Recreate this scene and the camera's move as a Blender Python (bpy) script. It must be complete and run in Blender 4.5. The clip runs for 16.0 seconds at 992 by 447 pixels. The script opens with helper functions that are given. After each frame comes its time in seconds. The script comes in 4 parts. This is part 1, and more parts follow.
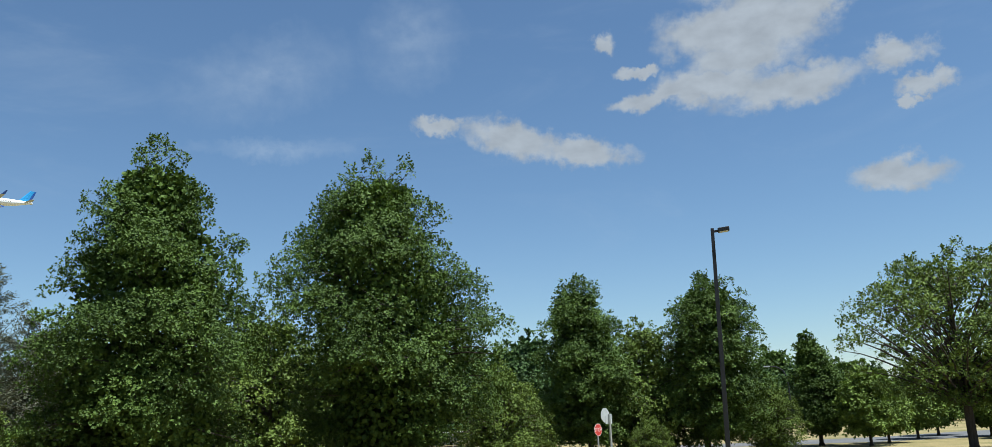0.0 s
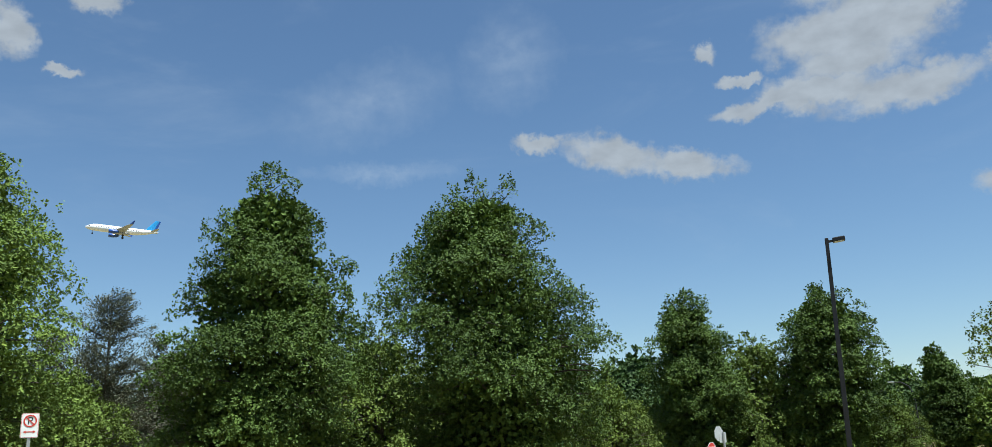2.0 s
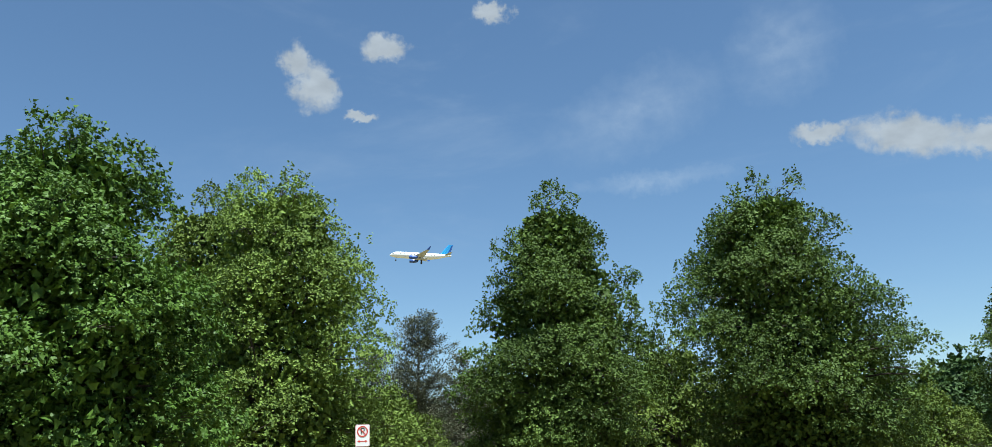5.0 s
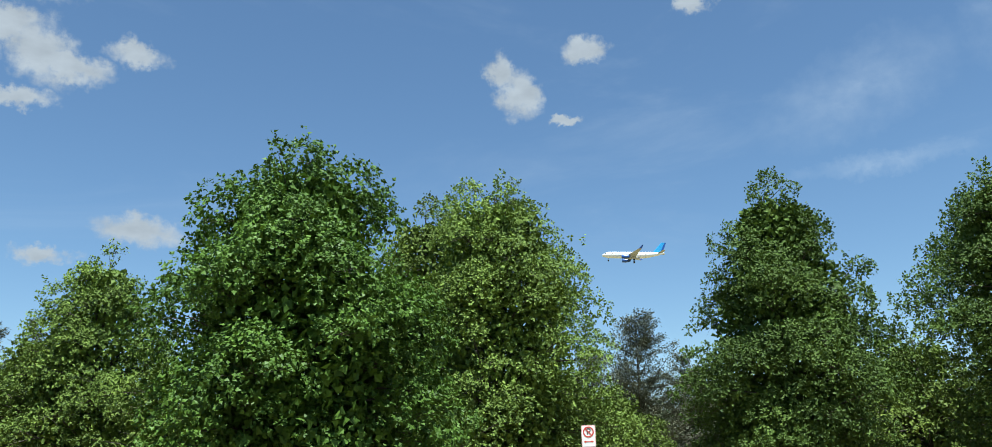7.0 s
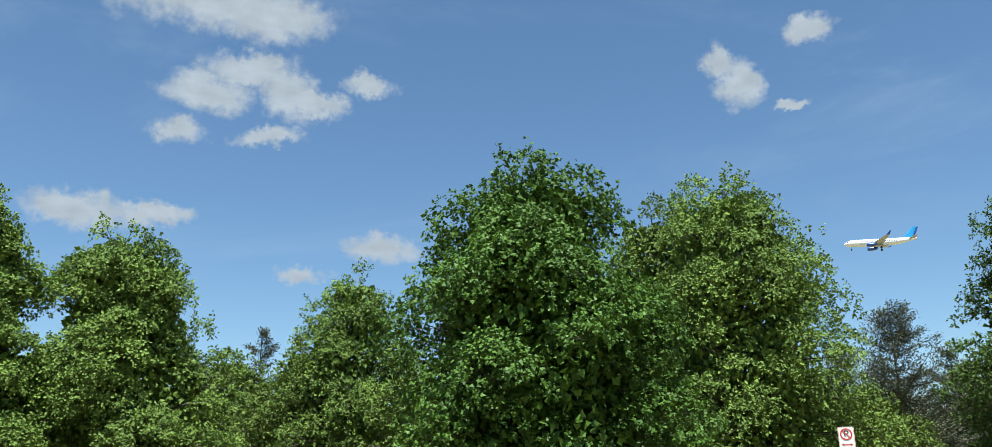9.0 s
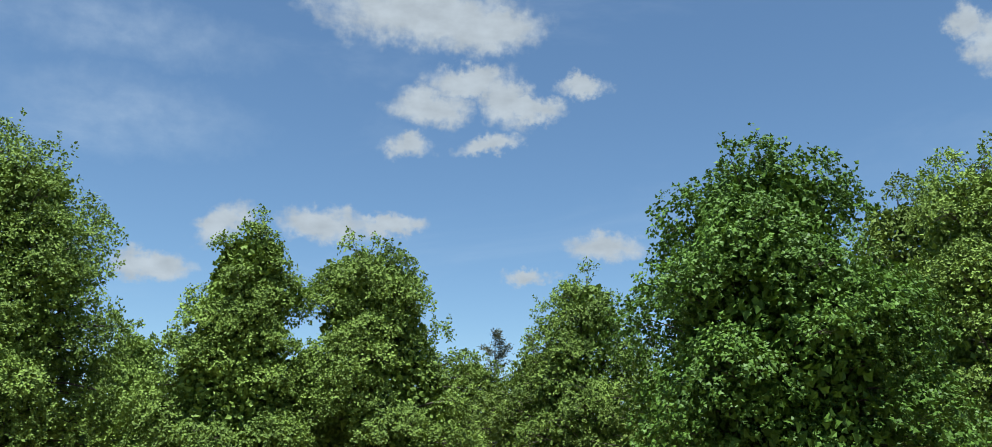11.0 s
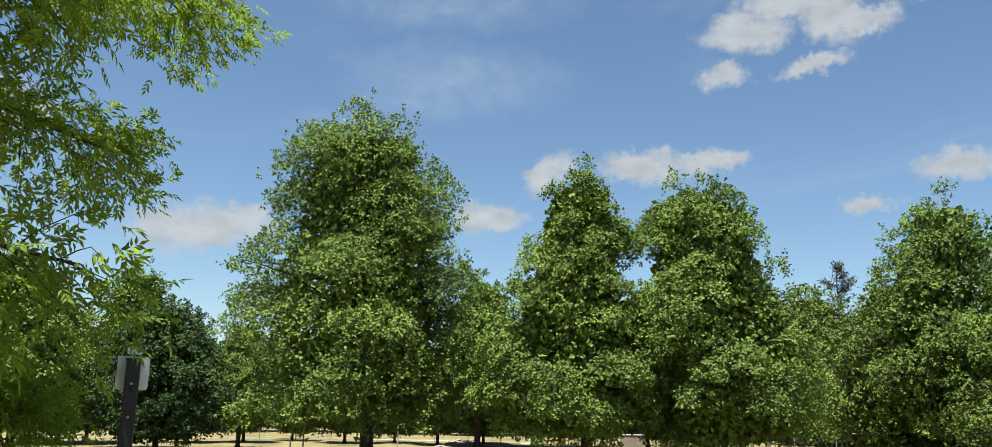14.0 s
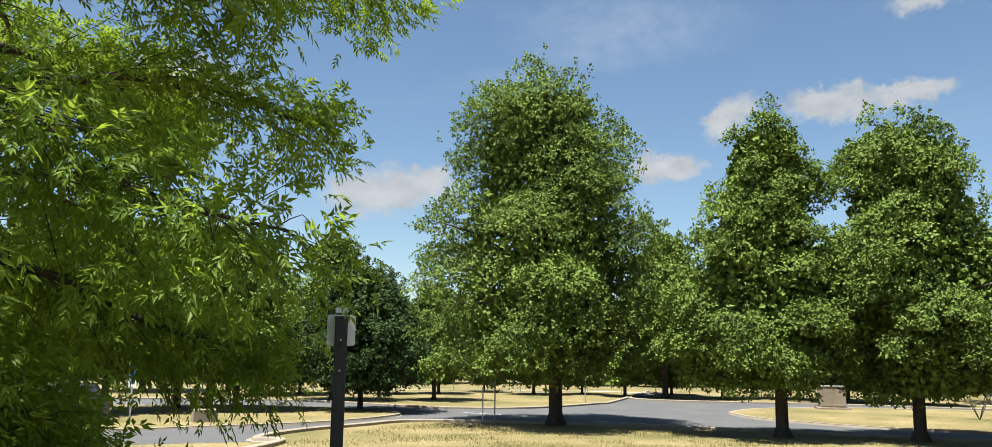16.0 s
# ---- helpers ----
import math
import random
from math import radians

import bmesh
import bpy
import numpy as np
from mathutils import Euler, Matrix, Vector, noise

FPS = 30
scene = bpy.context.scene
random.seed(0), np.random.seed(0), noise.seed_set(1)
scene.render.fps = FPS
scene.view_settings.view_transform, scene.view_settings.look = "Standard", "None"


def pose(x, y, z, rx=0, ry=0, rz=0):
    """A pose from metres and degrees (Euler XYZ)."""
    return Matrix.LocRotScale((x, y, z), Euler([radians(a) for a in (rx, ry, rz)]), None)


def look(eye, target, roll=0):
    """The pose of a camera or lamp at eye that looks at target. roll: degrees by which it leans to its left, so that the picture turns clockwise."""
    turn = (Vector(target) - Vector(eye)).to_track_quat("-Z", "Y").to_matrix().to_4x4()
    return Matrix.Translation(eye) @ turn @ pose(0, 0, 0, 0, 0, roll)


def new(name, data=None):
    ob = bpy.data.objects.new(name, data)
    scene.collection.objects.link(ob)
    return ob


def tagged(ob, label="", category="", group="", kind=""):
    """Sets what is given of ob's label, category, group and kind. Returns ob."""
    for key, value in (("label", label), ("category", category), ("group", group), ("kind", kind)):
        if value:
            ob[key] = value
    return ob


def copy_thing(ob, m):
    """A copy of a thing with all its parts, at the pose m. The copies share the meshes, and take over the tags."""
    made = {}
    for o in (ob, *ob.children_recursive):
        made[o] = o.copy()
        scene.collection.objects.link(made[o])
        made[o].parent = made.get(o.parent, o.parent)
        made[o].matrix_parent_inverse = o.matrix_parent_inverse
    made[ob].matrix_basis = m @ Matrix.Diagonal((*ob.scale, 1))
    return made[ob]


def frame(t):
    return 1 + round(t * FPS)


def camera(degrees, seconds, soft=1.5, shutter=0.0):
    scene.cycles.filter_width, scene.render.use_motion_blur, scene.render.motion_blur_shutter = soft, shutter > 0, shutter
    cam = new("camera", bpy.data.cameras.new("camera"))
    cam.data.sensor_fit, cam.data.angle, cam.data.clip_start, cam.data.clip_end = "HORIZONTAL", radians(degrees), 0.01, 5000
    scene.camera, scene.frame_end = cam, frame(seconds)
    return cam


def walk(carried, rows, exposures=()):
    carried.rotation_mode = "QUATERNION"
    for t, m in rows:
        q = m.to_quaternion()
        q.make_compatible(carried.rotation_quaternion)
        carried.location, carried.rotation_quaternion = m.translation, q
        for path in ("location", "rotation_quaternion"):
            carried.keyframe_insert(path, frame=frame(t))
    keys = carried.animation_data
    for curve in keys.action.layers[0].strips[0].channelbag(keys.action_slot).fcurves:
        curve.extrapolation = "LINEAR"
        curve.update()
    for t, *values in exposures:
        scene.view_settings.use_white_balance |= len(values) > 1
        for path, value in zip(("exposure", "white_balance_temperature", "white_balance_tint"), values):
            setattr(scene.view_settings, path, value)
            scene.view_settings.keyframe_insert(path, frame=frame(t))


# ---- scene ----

# ---- camera ----
cam = camera(60.9, 16.0, soft=0.6)
EYE = 3.1


def stand(turn, tilt, lean):
    """The camera held at arm's length: turn to the left, tilt up, lean, in degrees."""
    a, p = radians(turn), radians(tilt)
    eye = Vector((-0.3 * math.sin(a), 0.3 * math.cos(a), EYE))
    ahead = Vector((-math.sin(a) * math.cos(p), math.cos(a) * math.cos(p), math.sin(p)))
    return look(eye, eye + 10 * ahead, lean)


ROWS = (
    (0.0, 0.00, 12.90, -2.41),
    (0.5, 2.10, 13.30, -2.51),
    (1.0, 4.35, 13.68, -2.36),
    (1.5, 5.90, 14.08, -2.31),
    (2.0, 7.08, 14.37, -2.37),
    (2.5, 9.55, 14.64, -2.32),
    (3.0, 15.36, 15.08, -1.87),
    (3.2, 17.13, 15.18, -1.75),
    (5.5, 28.79, 15.80, -2.12),
    (6.0, 31.87, 15.87, -1.98),
    (6.5, 35.77, 16.00, -1.59),
    (7.0, 41.13, 16.17, -1.26),
    (7.5, 47.03, 16.49, -0.73),
    (8.0, 52.25, 16.68, -0.55),
    (8.2, 53.18, 16.65, -0.53),
    (10.5, 67.35, 16.85, -0.53),
    (11.0, 72.49, 16.60, 0.35),
    (11.5, 78.88, 15.80, 1.04),
    (12.0, 81.67, 14.73, 1.03),
    (12.5, 85.55, 14.07, 1.15),
    (13.0, 89.45, 13.53, 1.68),
    (13.5, 91.71, 13.16, 1.38),
    (14.0, 94.71, 12.26, 1.36),
    (14.5, 98.00, 10.54, 1.44),
    (15.0, 100.77, 9.32, 1.26),
    (15.5, 103.71, 9.00, 0.83),
    (16.0, 106.86, 8.90, 0.84),
)
walk(cam, [(t, stand(a, p, r)) for t, a, p, r in ROWS], exposures=[(0.0, 1.12, 5800, 2), (3.0, 1.16, 5800, 1), (7.0, 1.38, 5780, -1), (12.0, 1.38, 5950, 1), (16.0, 1.48, 6450, 5)])

# ---- world and sun ----
SUN_AZ, SUN_EL = 240.0, 73.0     # turn to the left of +y, height, in degrees
sun_way = Vector((-math.sin(radians(SUN_AZ)) * math.cos(radians(SUN_EL)),
                  math.cos(radians(SUN_AZ)) * math.cos(radians(SUN_EL)), math.sin(radians(SUN_EL))))
sun = new("sun", bpy.data.lights.new("sun", "SUN"))
sun.data.energy, sun.data.angle, sun.data.color = 5.0, radians(0.53), (1.0, 0.95, 0.87)
sun.matrix_world = look(sun_way * 100, (0, 0, 0))

world = bpy.data.worlds.new("sky")
scene.world = world
world.use_nodes = True
wt = world.node_tree
wt.nodes.clear()


def wmath(op, a, b=None, clamp=False):
    n = wt.nodes.new("ShaderNodeMath")
    n.operation, n.use_clamp = op, clamp
    for i, v in enumerate((a, b)):
        if v is None:
            continue
        if isinstance(v, (int, float)):
            n.inputs[i].default_value = v
        else:
            wt.links.new(v, n.inputs[i])
    return n.outputs[0]


sky = wt.nodes.new("ShaderNodeTexSky")
sky.sky_type, sky.sun_disc = "NISHITA", False
sky.sun_elevation, sky.sun_rotation = radians(SUN_EL), radians(-SUN_AZ)
sky.altitude, sky.air_density, sky.dust_density, sky.ozone_density = 100, 1.0, 0.15, 2.0
coord = wt.nodes.new("ShaderNodeTexCoord")
sep = wt.nodes.new("ShaderNodeSeparateXYZ")
wt.links.new(coord.outputs["Generated"], sep.inputs[0])
DEG = 180 / math.pi
neg_x = wmath("MULTIPLY", sep.outputs[0], -1.0)
az = wmath("MULTIPLY", wmath("ARCTAN2", neg_x, sep.outputs[1]), DEG)
el = wmath("MULTIPLY", wmath("ARCSINE", sep.outputs[2]), DEG)
flat = wt.nodes.new("ShaderNodeCombineXYZ")
wt.links.new(az, flat.inputs[0])
wt.links.new(el, flat.inputs[1])


def sky_noise(scale, detail, rough, stretch=(1, 1, 1), distortion=0.0, colour=False):
    mp = wt.nodes.new("ShaderNodeMapping")
    mp.inputs["Scale"].default_value = stretch
    wt.links.new(flat.outputs[0], mp.inputs[0])
    n = wt.nodes.new("ShaderNodeTexNoise")
    n.inputs["Scale"].default_value, n.inputs["Detail"].default_value = scale, detail
    n.inputs["Roughness"].default_value, n.inputs["Distortion"].default_value = rough, distortion
    wt.links.new(mp.outputs[0], n.inputs["Vector"])
    return n.outputs["Color" if colour else "Fac"]


# the sky plane, warped twice so that cloud rims are ragged: broad billows, then fine wisps
def warped(base, noise, amount):
    off = wt.nodes.new("ShaderNodeVectorMath")
    off.operation = "SUBTRACT"
    wt.links.new(noise, off.inputs[0])
    off.inputs[1].default_value = (0.5, 0.5, 0.5)
    add = wt.nodes.new("ShaderNodeVectorMath")
    add.operation = "MULTIPLY_ADD"
    wt.links.new(off.outputs[0], add.inputs[0])
    add.inputs[1].default_value = amount
    wt.links.new(base, add.inputs[2])
    return add.outputs[0]


ragged = warped(flat.outputs[0], sky_noise(0.38, 3, 0.5, colour=True), (3.2, 1.6, 0.0))
ragged = warped(ragged, sky_noise(1.5, 9, 0.62, colour=True), (2.0, 1.5, 0.0))


def puff(turn, height, half_w, half_h, tilt=0.0):
    """One billow: 1 at its heart, 0 at its rim."""
    mp = wt.nodes.new("ShaderNodeMapping")
    mp.vector_type = "TEXTURE"
    mp.inputs["Location"].default_value = (turn, height, 0)
    mp.inputs["Rotation"].default_value = (0, 0, radians(-tilt))
    mp.inputs["Scale"].default_value = (half_w, half_h, 1)
    wt.links.new(ragged, mp.inputs[0])
    ln = wt.nodes.new("ShaderNodeVectorMath")
    ln.operation = "LENGTH"
    wt.links.new(mp.outputs[0], ln.inputs[0])
    return wmath("SUBTRACT", 1.0, ln.outputs["Value"])


def bank(*puffs):
    field = None
    for p in puffs:
        v = puff(*p)
        field = v if field is None else wmath("MAXIMUM", field, v)
    return field


banks = [
    bank((3.6, 19.6, 2.6, 0.9, -4), (-1.6, 18.5, 5.0, 1.6, -12), (-6.2, 17.3, 4.4, 1.3, -10)),
    bank((-19.4, 24.2, 5.6, 3.4), (-16.0, 24.2, 4.8, 2.2), (-22.8, 25.0, 2.6, 2.2), (-15.6, 20.9, 6.0, 1.5), (-12.0, 20.6, 4.4, 0.9, 6),
         (-20.6, 20.0, 6.2, 1.6, 4), (-18.0, 22.3, 5.0, 1.9), (-8.6, 24.4, 1.3, 0.9), (-10.4, 22.3, 1.8, 0.5), (-19.0, 27.6, 6.0, 2.4)),
    bank((-27.2, 20.9, 2.6, 1.2), (-28.6, 19.0, 2.0, 0.9), (-27.9, 18.0, 0.9, 0.6)),
    bank((-26.5, 13.7, 3.7, 1.3, -4)),
    bank((40.6, 26.2, 1.5, 1.5), (39.3, 24.9, 2.2, 1.9, -30), (34.6, 27.6, 2.3, 1.2), (26.2, 29.9, 1.5, 0.9), (35.9, 23.0, 1.6, 0.5)),
    bank((78.5, 30.4, 9.5, 2.6), (73.5, 29.6, 5.4, 2.2)),
    bank((77.4, 24.4, 3.8, 1.8), (74.4, 26.2, 4.2, 1.4), (71.8, 24.8, 2.8, 2.1, -30), (70.2, 24.2, 3.2, 1.1), (66.2, 25.7, 2.8, 1.0)),
    bank((78.8, 21.6, 2.4, 1.2), (73.0, 21.9, 3.2, 0.8, 8)),
    bank((91.2, 15.6, 2.6, 1.5, 25), (84.4, 16.1, 4.2, 1.5), (80.3, 16.4, 3.8, 0.9, 4)),
    bank((95.4, 12.7, 3.1, 1.2), (64.9, 14.8, 3.3, 1.3), (70.2, 13.0, 2.2, 0.8)),
    bank((114.6, 10.9, 5.4, 2.1, 6), (111.5, 11.6, 3.0, 1.5)),
    bank((-32.0, 7.6, 3.0, 0.6), (128.0, 17.0, 6.0, 2.2), (150.0, 26.0, 9.0, 3.0), (-60.0, 24.0, 9.0, 2.6), (-100.0, 18.0, 8.0, 2.4)),
]
field = banks[0]
for b in banks[1:]:
    field = wmath("MAXIMUM", field, b)
soft_noise = sky_noise(0.55, 7, 0.55, (1, 1.4, 1))
dense = wmath("ADD", field, wmath("MULTIPLY", wmath("SUBTRACT", soft_noise, 0.5), 0.7))
ramp = wt.nodes.new("ShaderNodeMapRange")
ramp.interpolation_type = "SMOOTHSTEP"
ramp.inputs["From Min"].default_value, ramp.inputs["From Max"].default_value = 0.0, 0.6
wt.links.new(dense, ramp.inputs["Value"])
cumulus = ramp.outputs[0]

# thin high streaks
streak = sky_noise(0.1, 6, 0.62, (0.45, 1.5, 1), 0.6)
high = wt.nodes.new("ShaderNodeMapRange")
high.interpolation_type = "SMOOTHSTEP"
high.inputs["From Min"].default_value, high.inputs["From Max"].default_value = 0.5, 0.85
wt.links.new(streak, high.inputs["Value"])
veil = bank((5.6, 25.2, 4.5, 3.6, 20), (15.9, 22.6, 7.5, 3.2, 15), (15.3, 17.8, 7.0, 0.8), (97.9, 21.8, 10.0, 3.0), (99.0, 27.0, 12.0, 2.5))
veil_on = wmath("MULTIPLY", wmath("MULTIPLY", wmath("MAXIMUM", veil, 0.0), wmath("POWER", soft_noise, 1.2)), 0.85)
cirrus = wmath("ADD", wmath("MULTIPLY", high.outputs[0], 0.3), veil_on, clamp=True)

# shading inside the clouds: grey bases, bright crowns
body = sky_noise(0.5, 4, 0.5, (1, 1.8, 1))
shade = wt.nodes.new("ShaderNodeMapRange")
shade.inputs["From Min"].default_value, shade.inputs["From Max"].default_value = 0.25, 0.75
shade.inputs["To Min"].default_value, shade.inputs["To Max"].default_value = 0.74, 0.98
wt.links.new(body, shade.inputs["Value"])
white = wt.nodes.new("ShaderNodeMix")
white.data_type = "RGBA"
wt.links.new(shade.outputs[0], white.inputs[0])
white.inputs[6].default_value, white.inputs[7].default_value = (0.0, 0.0, 0.0, 1), (4.95, 5.0, 5.25, 1)


def over(below, above, amount):
    m = wt.nodes.new("ShaderNodeMix")
    m.data_type = "RGBA"
    wt.links.new(amount, m.inputs[0])
    wt.links.new(below, m.inputs[6])
    if isinstance(above, tuple):
        m.inputs[7].default_value = above
    else:
        wt.links.new(above, m.inputs[7])
    return m.outputs[2]


shown = over(sky.outputs[0], (5.2, 5.6, 6.3, 1), wmath("MULTIPLY", cirrus, 0.6))
shown = over(shown, white.outputs[2], wmath("MULTIPLY", cumulus, 0.93))
back = wt.nodes.new("ShaderNodeBackground")
back.inputs["Strength"].default_value = 0.05
wt.links.new(shown, back.inputs["Color"])
world_out = wt.nodes.new("ShaderNodeOutputWorld")
wt.links.new(back.outputs[0], world_out.inputs[0])


# ---- materials ----
def material(name):
    m = bpy.data.materials.new(name)
    m.use_nodes = True
    m.node_tree.nodes.clear()
    return m, m.node_tree.nodes, m.node_tree.links


def shaded(name, colours, scale=3.0, fine=40.0, rough=0.8, bump=0.15, metal=0.0, stretch=(1, 1, 1), spec=0.3, grain=0.35, contrast=(0.3, 0.7)):
    """A surface with broad stains between colours, fine grain and relief."""
    m, ns, ln = material(name)
    co = ns.new("ShaderNodeTexCoord")
    mp = ns.new("ShaderNodeMapping")
    mp.inputs["Scale"].default_value = stretch
    ln.new(co.outputs["Object"], mp.inputs[0])
    broad = ns.new("ShaderNodeTexNoise")
    broad.inputs["Scale"].default_value, broad.inputs["Detail"].default_value = scale, 6
    broad.inputs["Roughness"].default_value = 0.62
    small = ns.new("ShaderNodeTexNoise")
    small.inputs["Scale"].default_value, small.inputs["Detail"].default_value = fine, 4
    for n in (broad, small):
        ln.new(mp.outputs[0], n.inputs["Vector"])
    cr = ns.new("ShaderNodeValToRGB")
    els = cr.color_ramp.elements
    for i, c in enumerate(colours):
        at = contrast[0] + (contrast[1] - contrast[0]) * i / max(1, len(colours) - 1)
        e = els[i] if i < 2 else els.new(at)
        e.position, e.color = at, (*c, 1)
    ln.new(broad.outputs["Fac"], cr.inputs[0])
    gr = ns.new("ShaderNodeMapRange")
    gr.inputs["From Min"].default_value, gr.inputs["From Max"].default_value = 0.25, 0.75
    gr.inputs["To Min"].default_value, gr.inputs["To Max"].default_value = 1 - grain, 1 + grain
    ln.new(small.outputs["Fac"], gr.inputs[0])
    mul = ns.new("ShaderNodeVectorMath")
    mul.operation = "SCALE"
    ln.new(cr.outputs[0], mul.inputs[0])
    ln.new(gr.outputs[0], mul.inputs["Scale"])
    bs = ns.new("ShaderNodeBsdfPrincipled")
    bs.inputs["Roughness"].default_value, bs.inputs["Metallic"].default_value = rough, metal
    bs.inputs["Specular IOR Level"].default_value = spec
    ln.new(mul.outputs[0], bs.inputs["Base Color"])
    bp = ns.new("ShaderNodeBump")
    bp.inputs["Strength"].default_value, bp.inputs["Distance"].default_value = bump, 0.02
    ln.new(small.outputs["Fac"], bp.inputs["Height"])
    ln.new(bp.outputs[0], bs.inputs["Normal"])
    out = ns.new("ShaderNodeOutputMaterial")
    ln.new(bs.outputs[0], out.inputs[0])
    return m


def leafy(name, dark, light, glow, young, rough=0.6, patch=0.35, through_it=0.08):
    """Leaves: each its own shade, broad patches from dark to newer growth, light shining through."""
    m, ns, ln = material(name)
    geo = ns.new("ShaderNodeNewGeometry")
    co = ns.new("ShaderNodeTexCoord")
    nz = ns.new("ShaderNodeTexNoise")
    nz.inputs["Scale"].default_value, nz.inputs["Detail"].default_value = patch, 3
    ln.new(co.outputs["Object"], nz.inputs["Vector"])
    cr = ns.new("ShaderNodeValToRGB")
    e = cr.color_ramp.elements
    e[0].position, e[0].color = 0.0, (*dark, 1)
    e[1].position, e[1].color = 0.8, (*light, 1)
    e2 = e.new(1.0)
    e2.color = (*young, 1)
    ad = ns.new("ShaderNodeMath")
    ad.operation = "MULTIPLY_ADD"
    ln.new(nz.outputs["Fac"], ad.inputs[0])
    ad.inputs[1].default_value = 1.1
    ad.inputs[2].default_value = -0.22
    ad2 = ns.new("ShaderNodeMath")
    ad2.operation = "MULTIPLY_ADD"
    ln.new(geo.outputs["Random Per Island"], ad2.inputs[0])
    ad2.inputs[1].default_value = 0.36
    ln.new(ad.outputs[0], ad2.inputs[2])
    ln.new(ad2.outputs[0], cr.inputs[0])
    bs = ns.new("ShaderNodeBsdfPrincipled")
    bs.inputs["Roughness"].default_value, bs.inputs["Specular IOR Level"].default_value = rough, 0.12
    ln.new(cr.outputs[0], bs.inputs["Base Color"])
    tr = ns.new("ShaderNodeBsdfTranslucent")
    mixc = ns.new("ShaderNodeMix")
    mixc.data_type = "RGBA"
    mixc.inputs[0].default_value = 0.65
    ln.new(cr.outputs[0], mixc.inputs[6])
    mixc.inputs[7].default_value = (*glow, 1)
    ln.new(mixc.outputs[2], tr.inputs["Color"])
    mx = ns.new("ShaderNodeMixShader")
    mx.inputs[0].default_value = through_it
    ln.new(bs.outputs[0], mx.inputs[1])
    ln.new(tr.outputs[0], mx.inputs[2])
    out = ns.new("ShaderNodeOutputMaterial")
    ln.new(mx.outputs[0], out.inputs[0])
    return m


# near-black first colours put the shade inside the crowns into the leaf tone
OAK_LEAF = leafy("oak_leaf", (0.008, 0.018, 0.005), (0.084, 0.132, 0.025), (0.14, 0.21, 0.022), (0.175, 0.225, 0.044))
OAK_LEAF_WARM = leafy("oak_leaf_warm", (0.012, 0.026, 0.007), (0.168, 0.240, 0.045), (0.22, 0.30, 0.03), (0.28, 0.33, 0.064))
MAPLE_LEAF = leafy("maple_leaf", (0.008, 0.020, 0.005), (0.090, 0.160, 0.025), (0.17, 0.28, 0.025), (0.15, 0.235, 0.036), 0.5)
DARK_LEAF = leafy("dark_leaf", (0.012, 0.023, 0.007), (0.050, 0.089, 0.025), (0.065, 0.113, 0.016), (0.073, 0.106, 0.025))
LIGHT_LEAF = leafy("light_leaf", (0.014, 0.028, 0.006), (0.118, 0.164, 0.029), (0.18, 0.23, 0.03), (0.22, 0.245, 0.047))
ASH_LEAF = leafy("ash_leaf", (0.070, 0.125, 0.020), (0.160, 0.235, 0.036), (0.38, 0.50, 0.04), (0.34, 0.35, 0.03), 0.5, 0.8, 0.5)
NEEDLES = leafy("needles", (0.040, 0.046, 0.030), (0.125, 0.130, 0.085), (0.07, 0.08, 0.04), (0.17, 0.16, 0.11), 0.8)
BARK = shaded("bark", ((0.035, 0.028, 0.022), (0.075, 0.062, 0.050)), 2.0, 14.0, 0.95, 0.8, stretch=(4, 4, 0.7))
BARK_GREY = shaded("bark_grey", ((0.07, 0.06, 0.05), (0.14, 0.125, 0.11)), 2.0, 14.0, 0.95, 0.8, stretch=(4, 4, 0.7))
LAWN = shaded("dry_lawn", ((0.085, 0.088, 0.028), (0.165, 0.132, 0.056), (0.24, 0.188, 0.092)), 0.22, 9.0, 0.95, 0.6, grain=0.4)
ASPHALT = shaded("asphalt", ((0.072, 0.072, 0.076), (0.098, 0.098, 0.10)), 0.4, 60.0, 0.85, 0.3, grain=0.2)
CONCRETE = shaded("concrete", ((0.21, 0.172, 0.132), (0.29, 0.245, 0.195)), 1.2, 30.0, 0.9, 0.3, grain=0.15)
LINE_PAINT = shaded("line_paint", ((0.55, 0.55, 0.53), (0.72, 0.72, 0.70)), 3.0, 40.0, 0.8, 0.2, grain=0.15)
BLACK_PAINT = shaded("black_paint", ((0.012, 0.012, 0.014), (0.022, 0.022, 0.025)), 3.0, 60.0, 0.45, 0.05, grain=0.15)
POST_PAINT = shaded("dark_post_paint", ((0.020, 0.020, 0.024), (0.034, 0.034, 0.040)), 3.0, 60.0, 0.5, 0.05, grain=0.2)
SIGN_WHITE = shaded("sign_white", ((0.62, 0.63, 0.62), (0.76, 0.77, 0.76)), 4.0, 50.0, 0.5, 0.03, grain=0.05)
SIGN_BACK = shaded("bare_aluminium", ((0.42, 0.43, 0.44), (0.56, 0.57, 0.58)), 5.0, 50.0, 0.5, 0.03, metal=0.35, grain=0.06)
SIGN_RED = shaded("sign_red", ((0.42, 0.03, 0.025), (0.55, 0.05, 0.035)), 5.0, 50.0, 0.5, 0.03, grain=0.08)
SIGN_BLUE = shaded("sign_blue", ((0.03, 0.12, 0.40), (0.05, 0.17, 0.50)), 5.0, 50.0, 0.5, 0.03, grain=0.08)
SIGN_BLACK = shaded("sign_black", ((0.015, 0.015, 0.015), (0.03, 0.03, 0.03)), 5.0, 50.0, 0.5, 0.03)
STEEL = shaded("galvanised_steel", ((0.30, 0.31, 0.31), (0.44, 0.45, 0.45)), 4.0, 40.0, 0.5, 0.05, metal=0.6, grain=0.12)
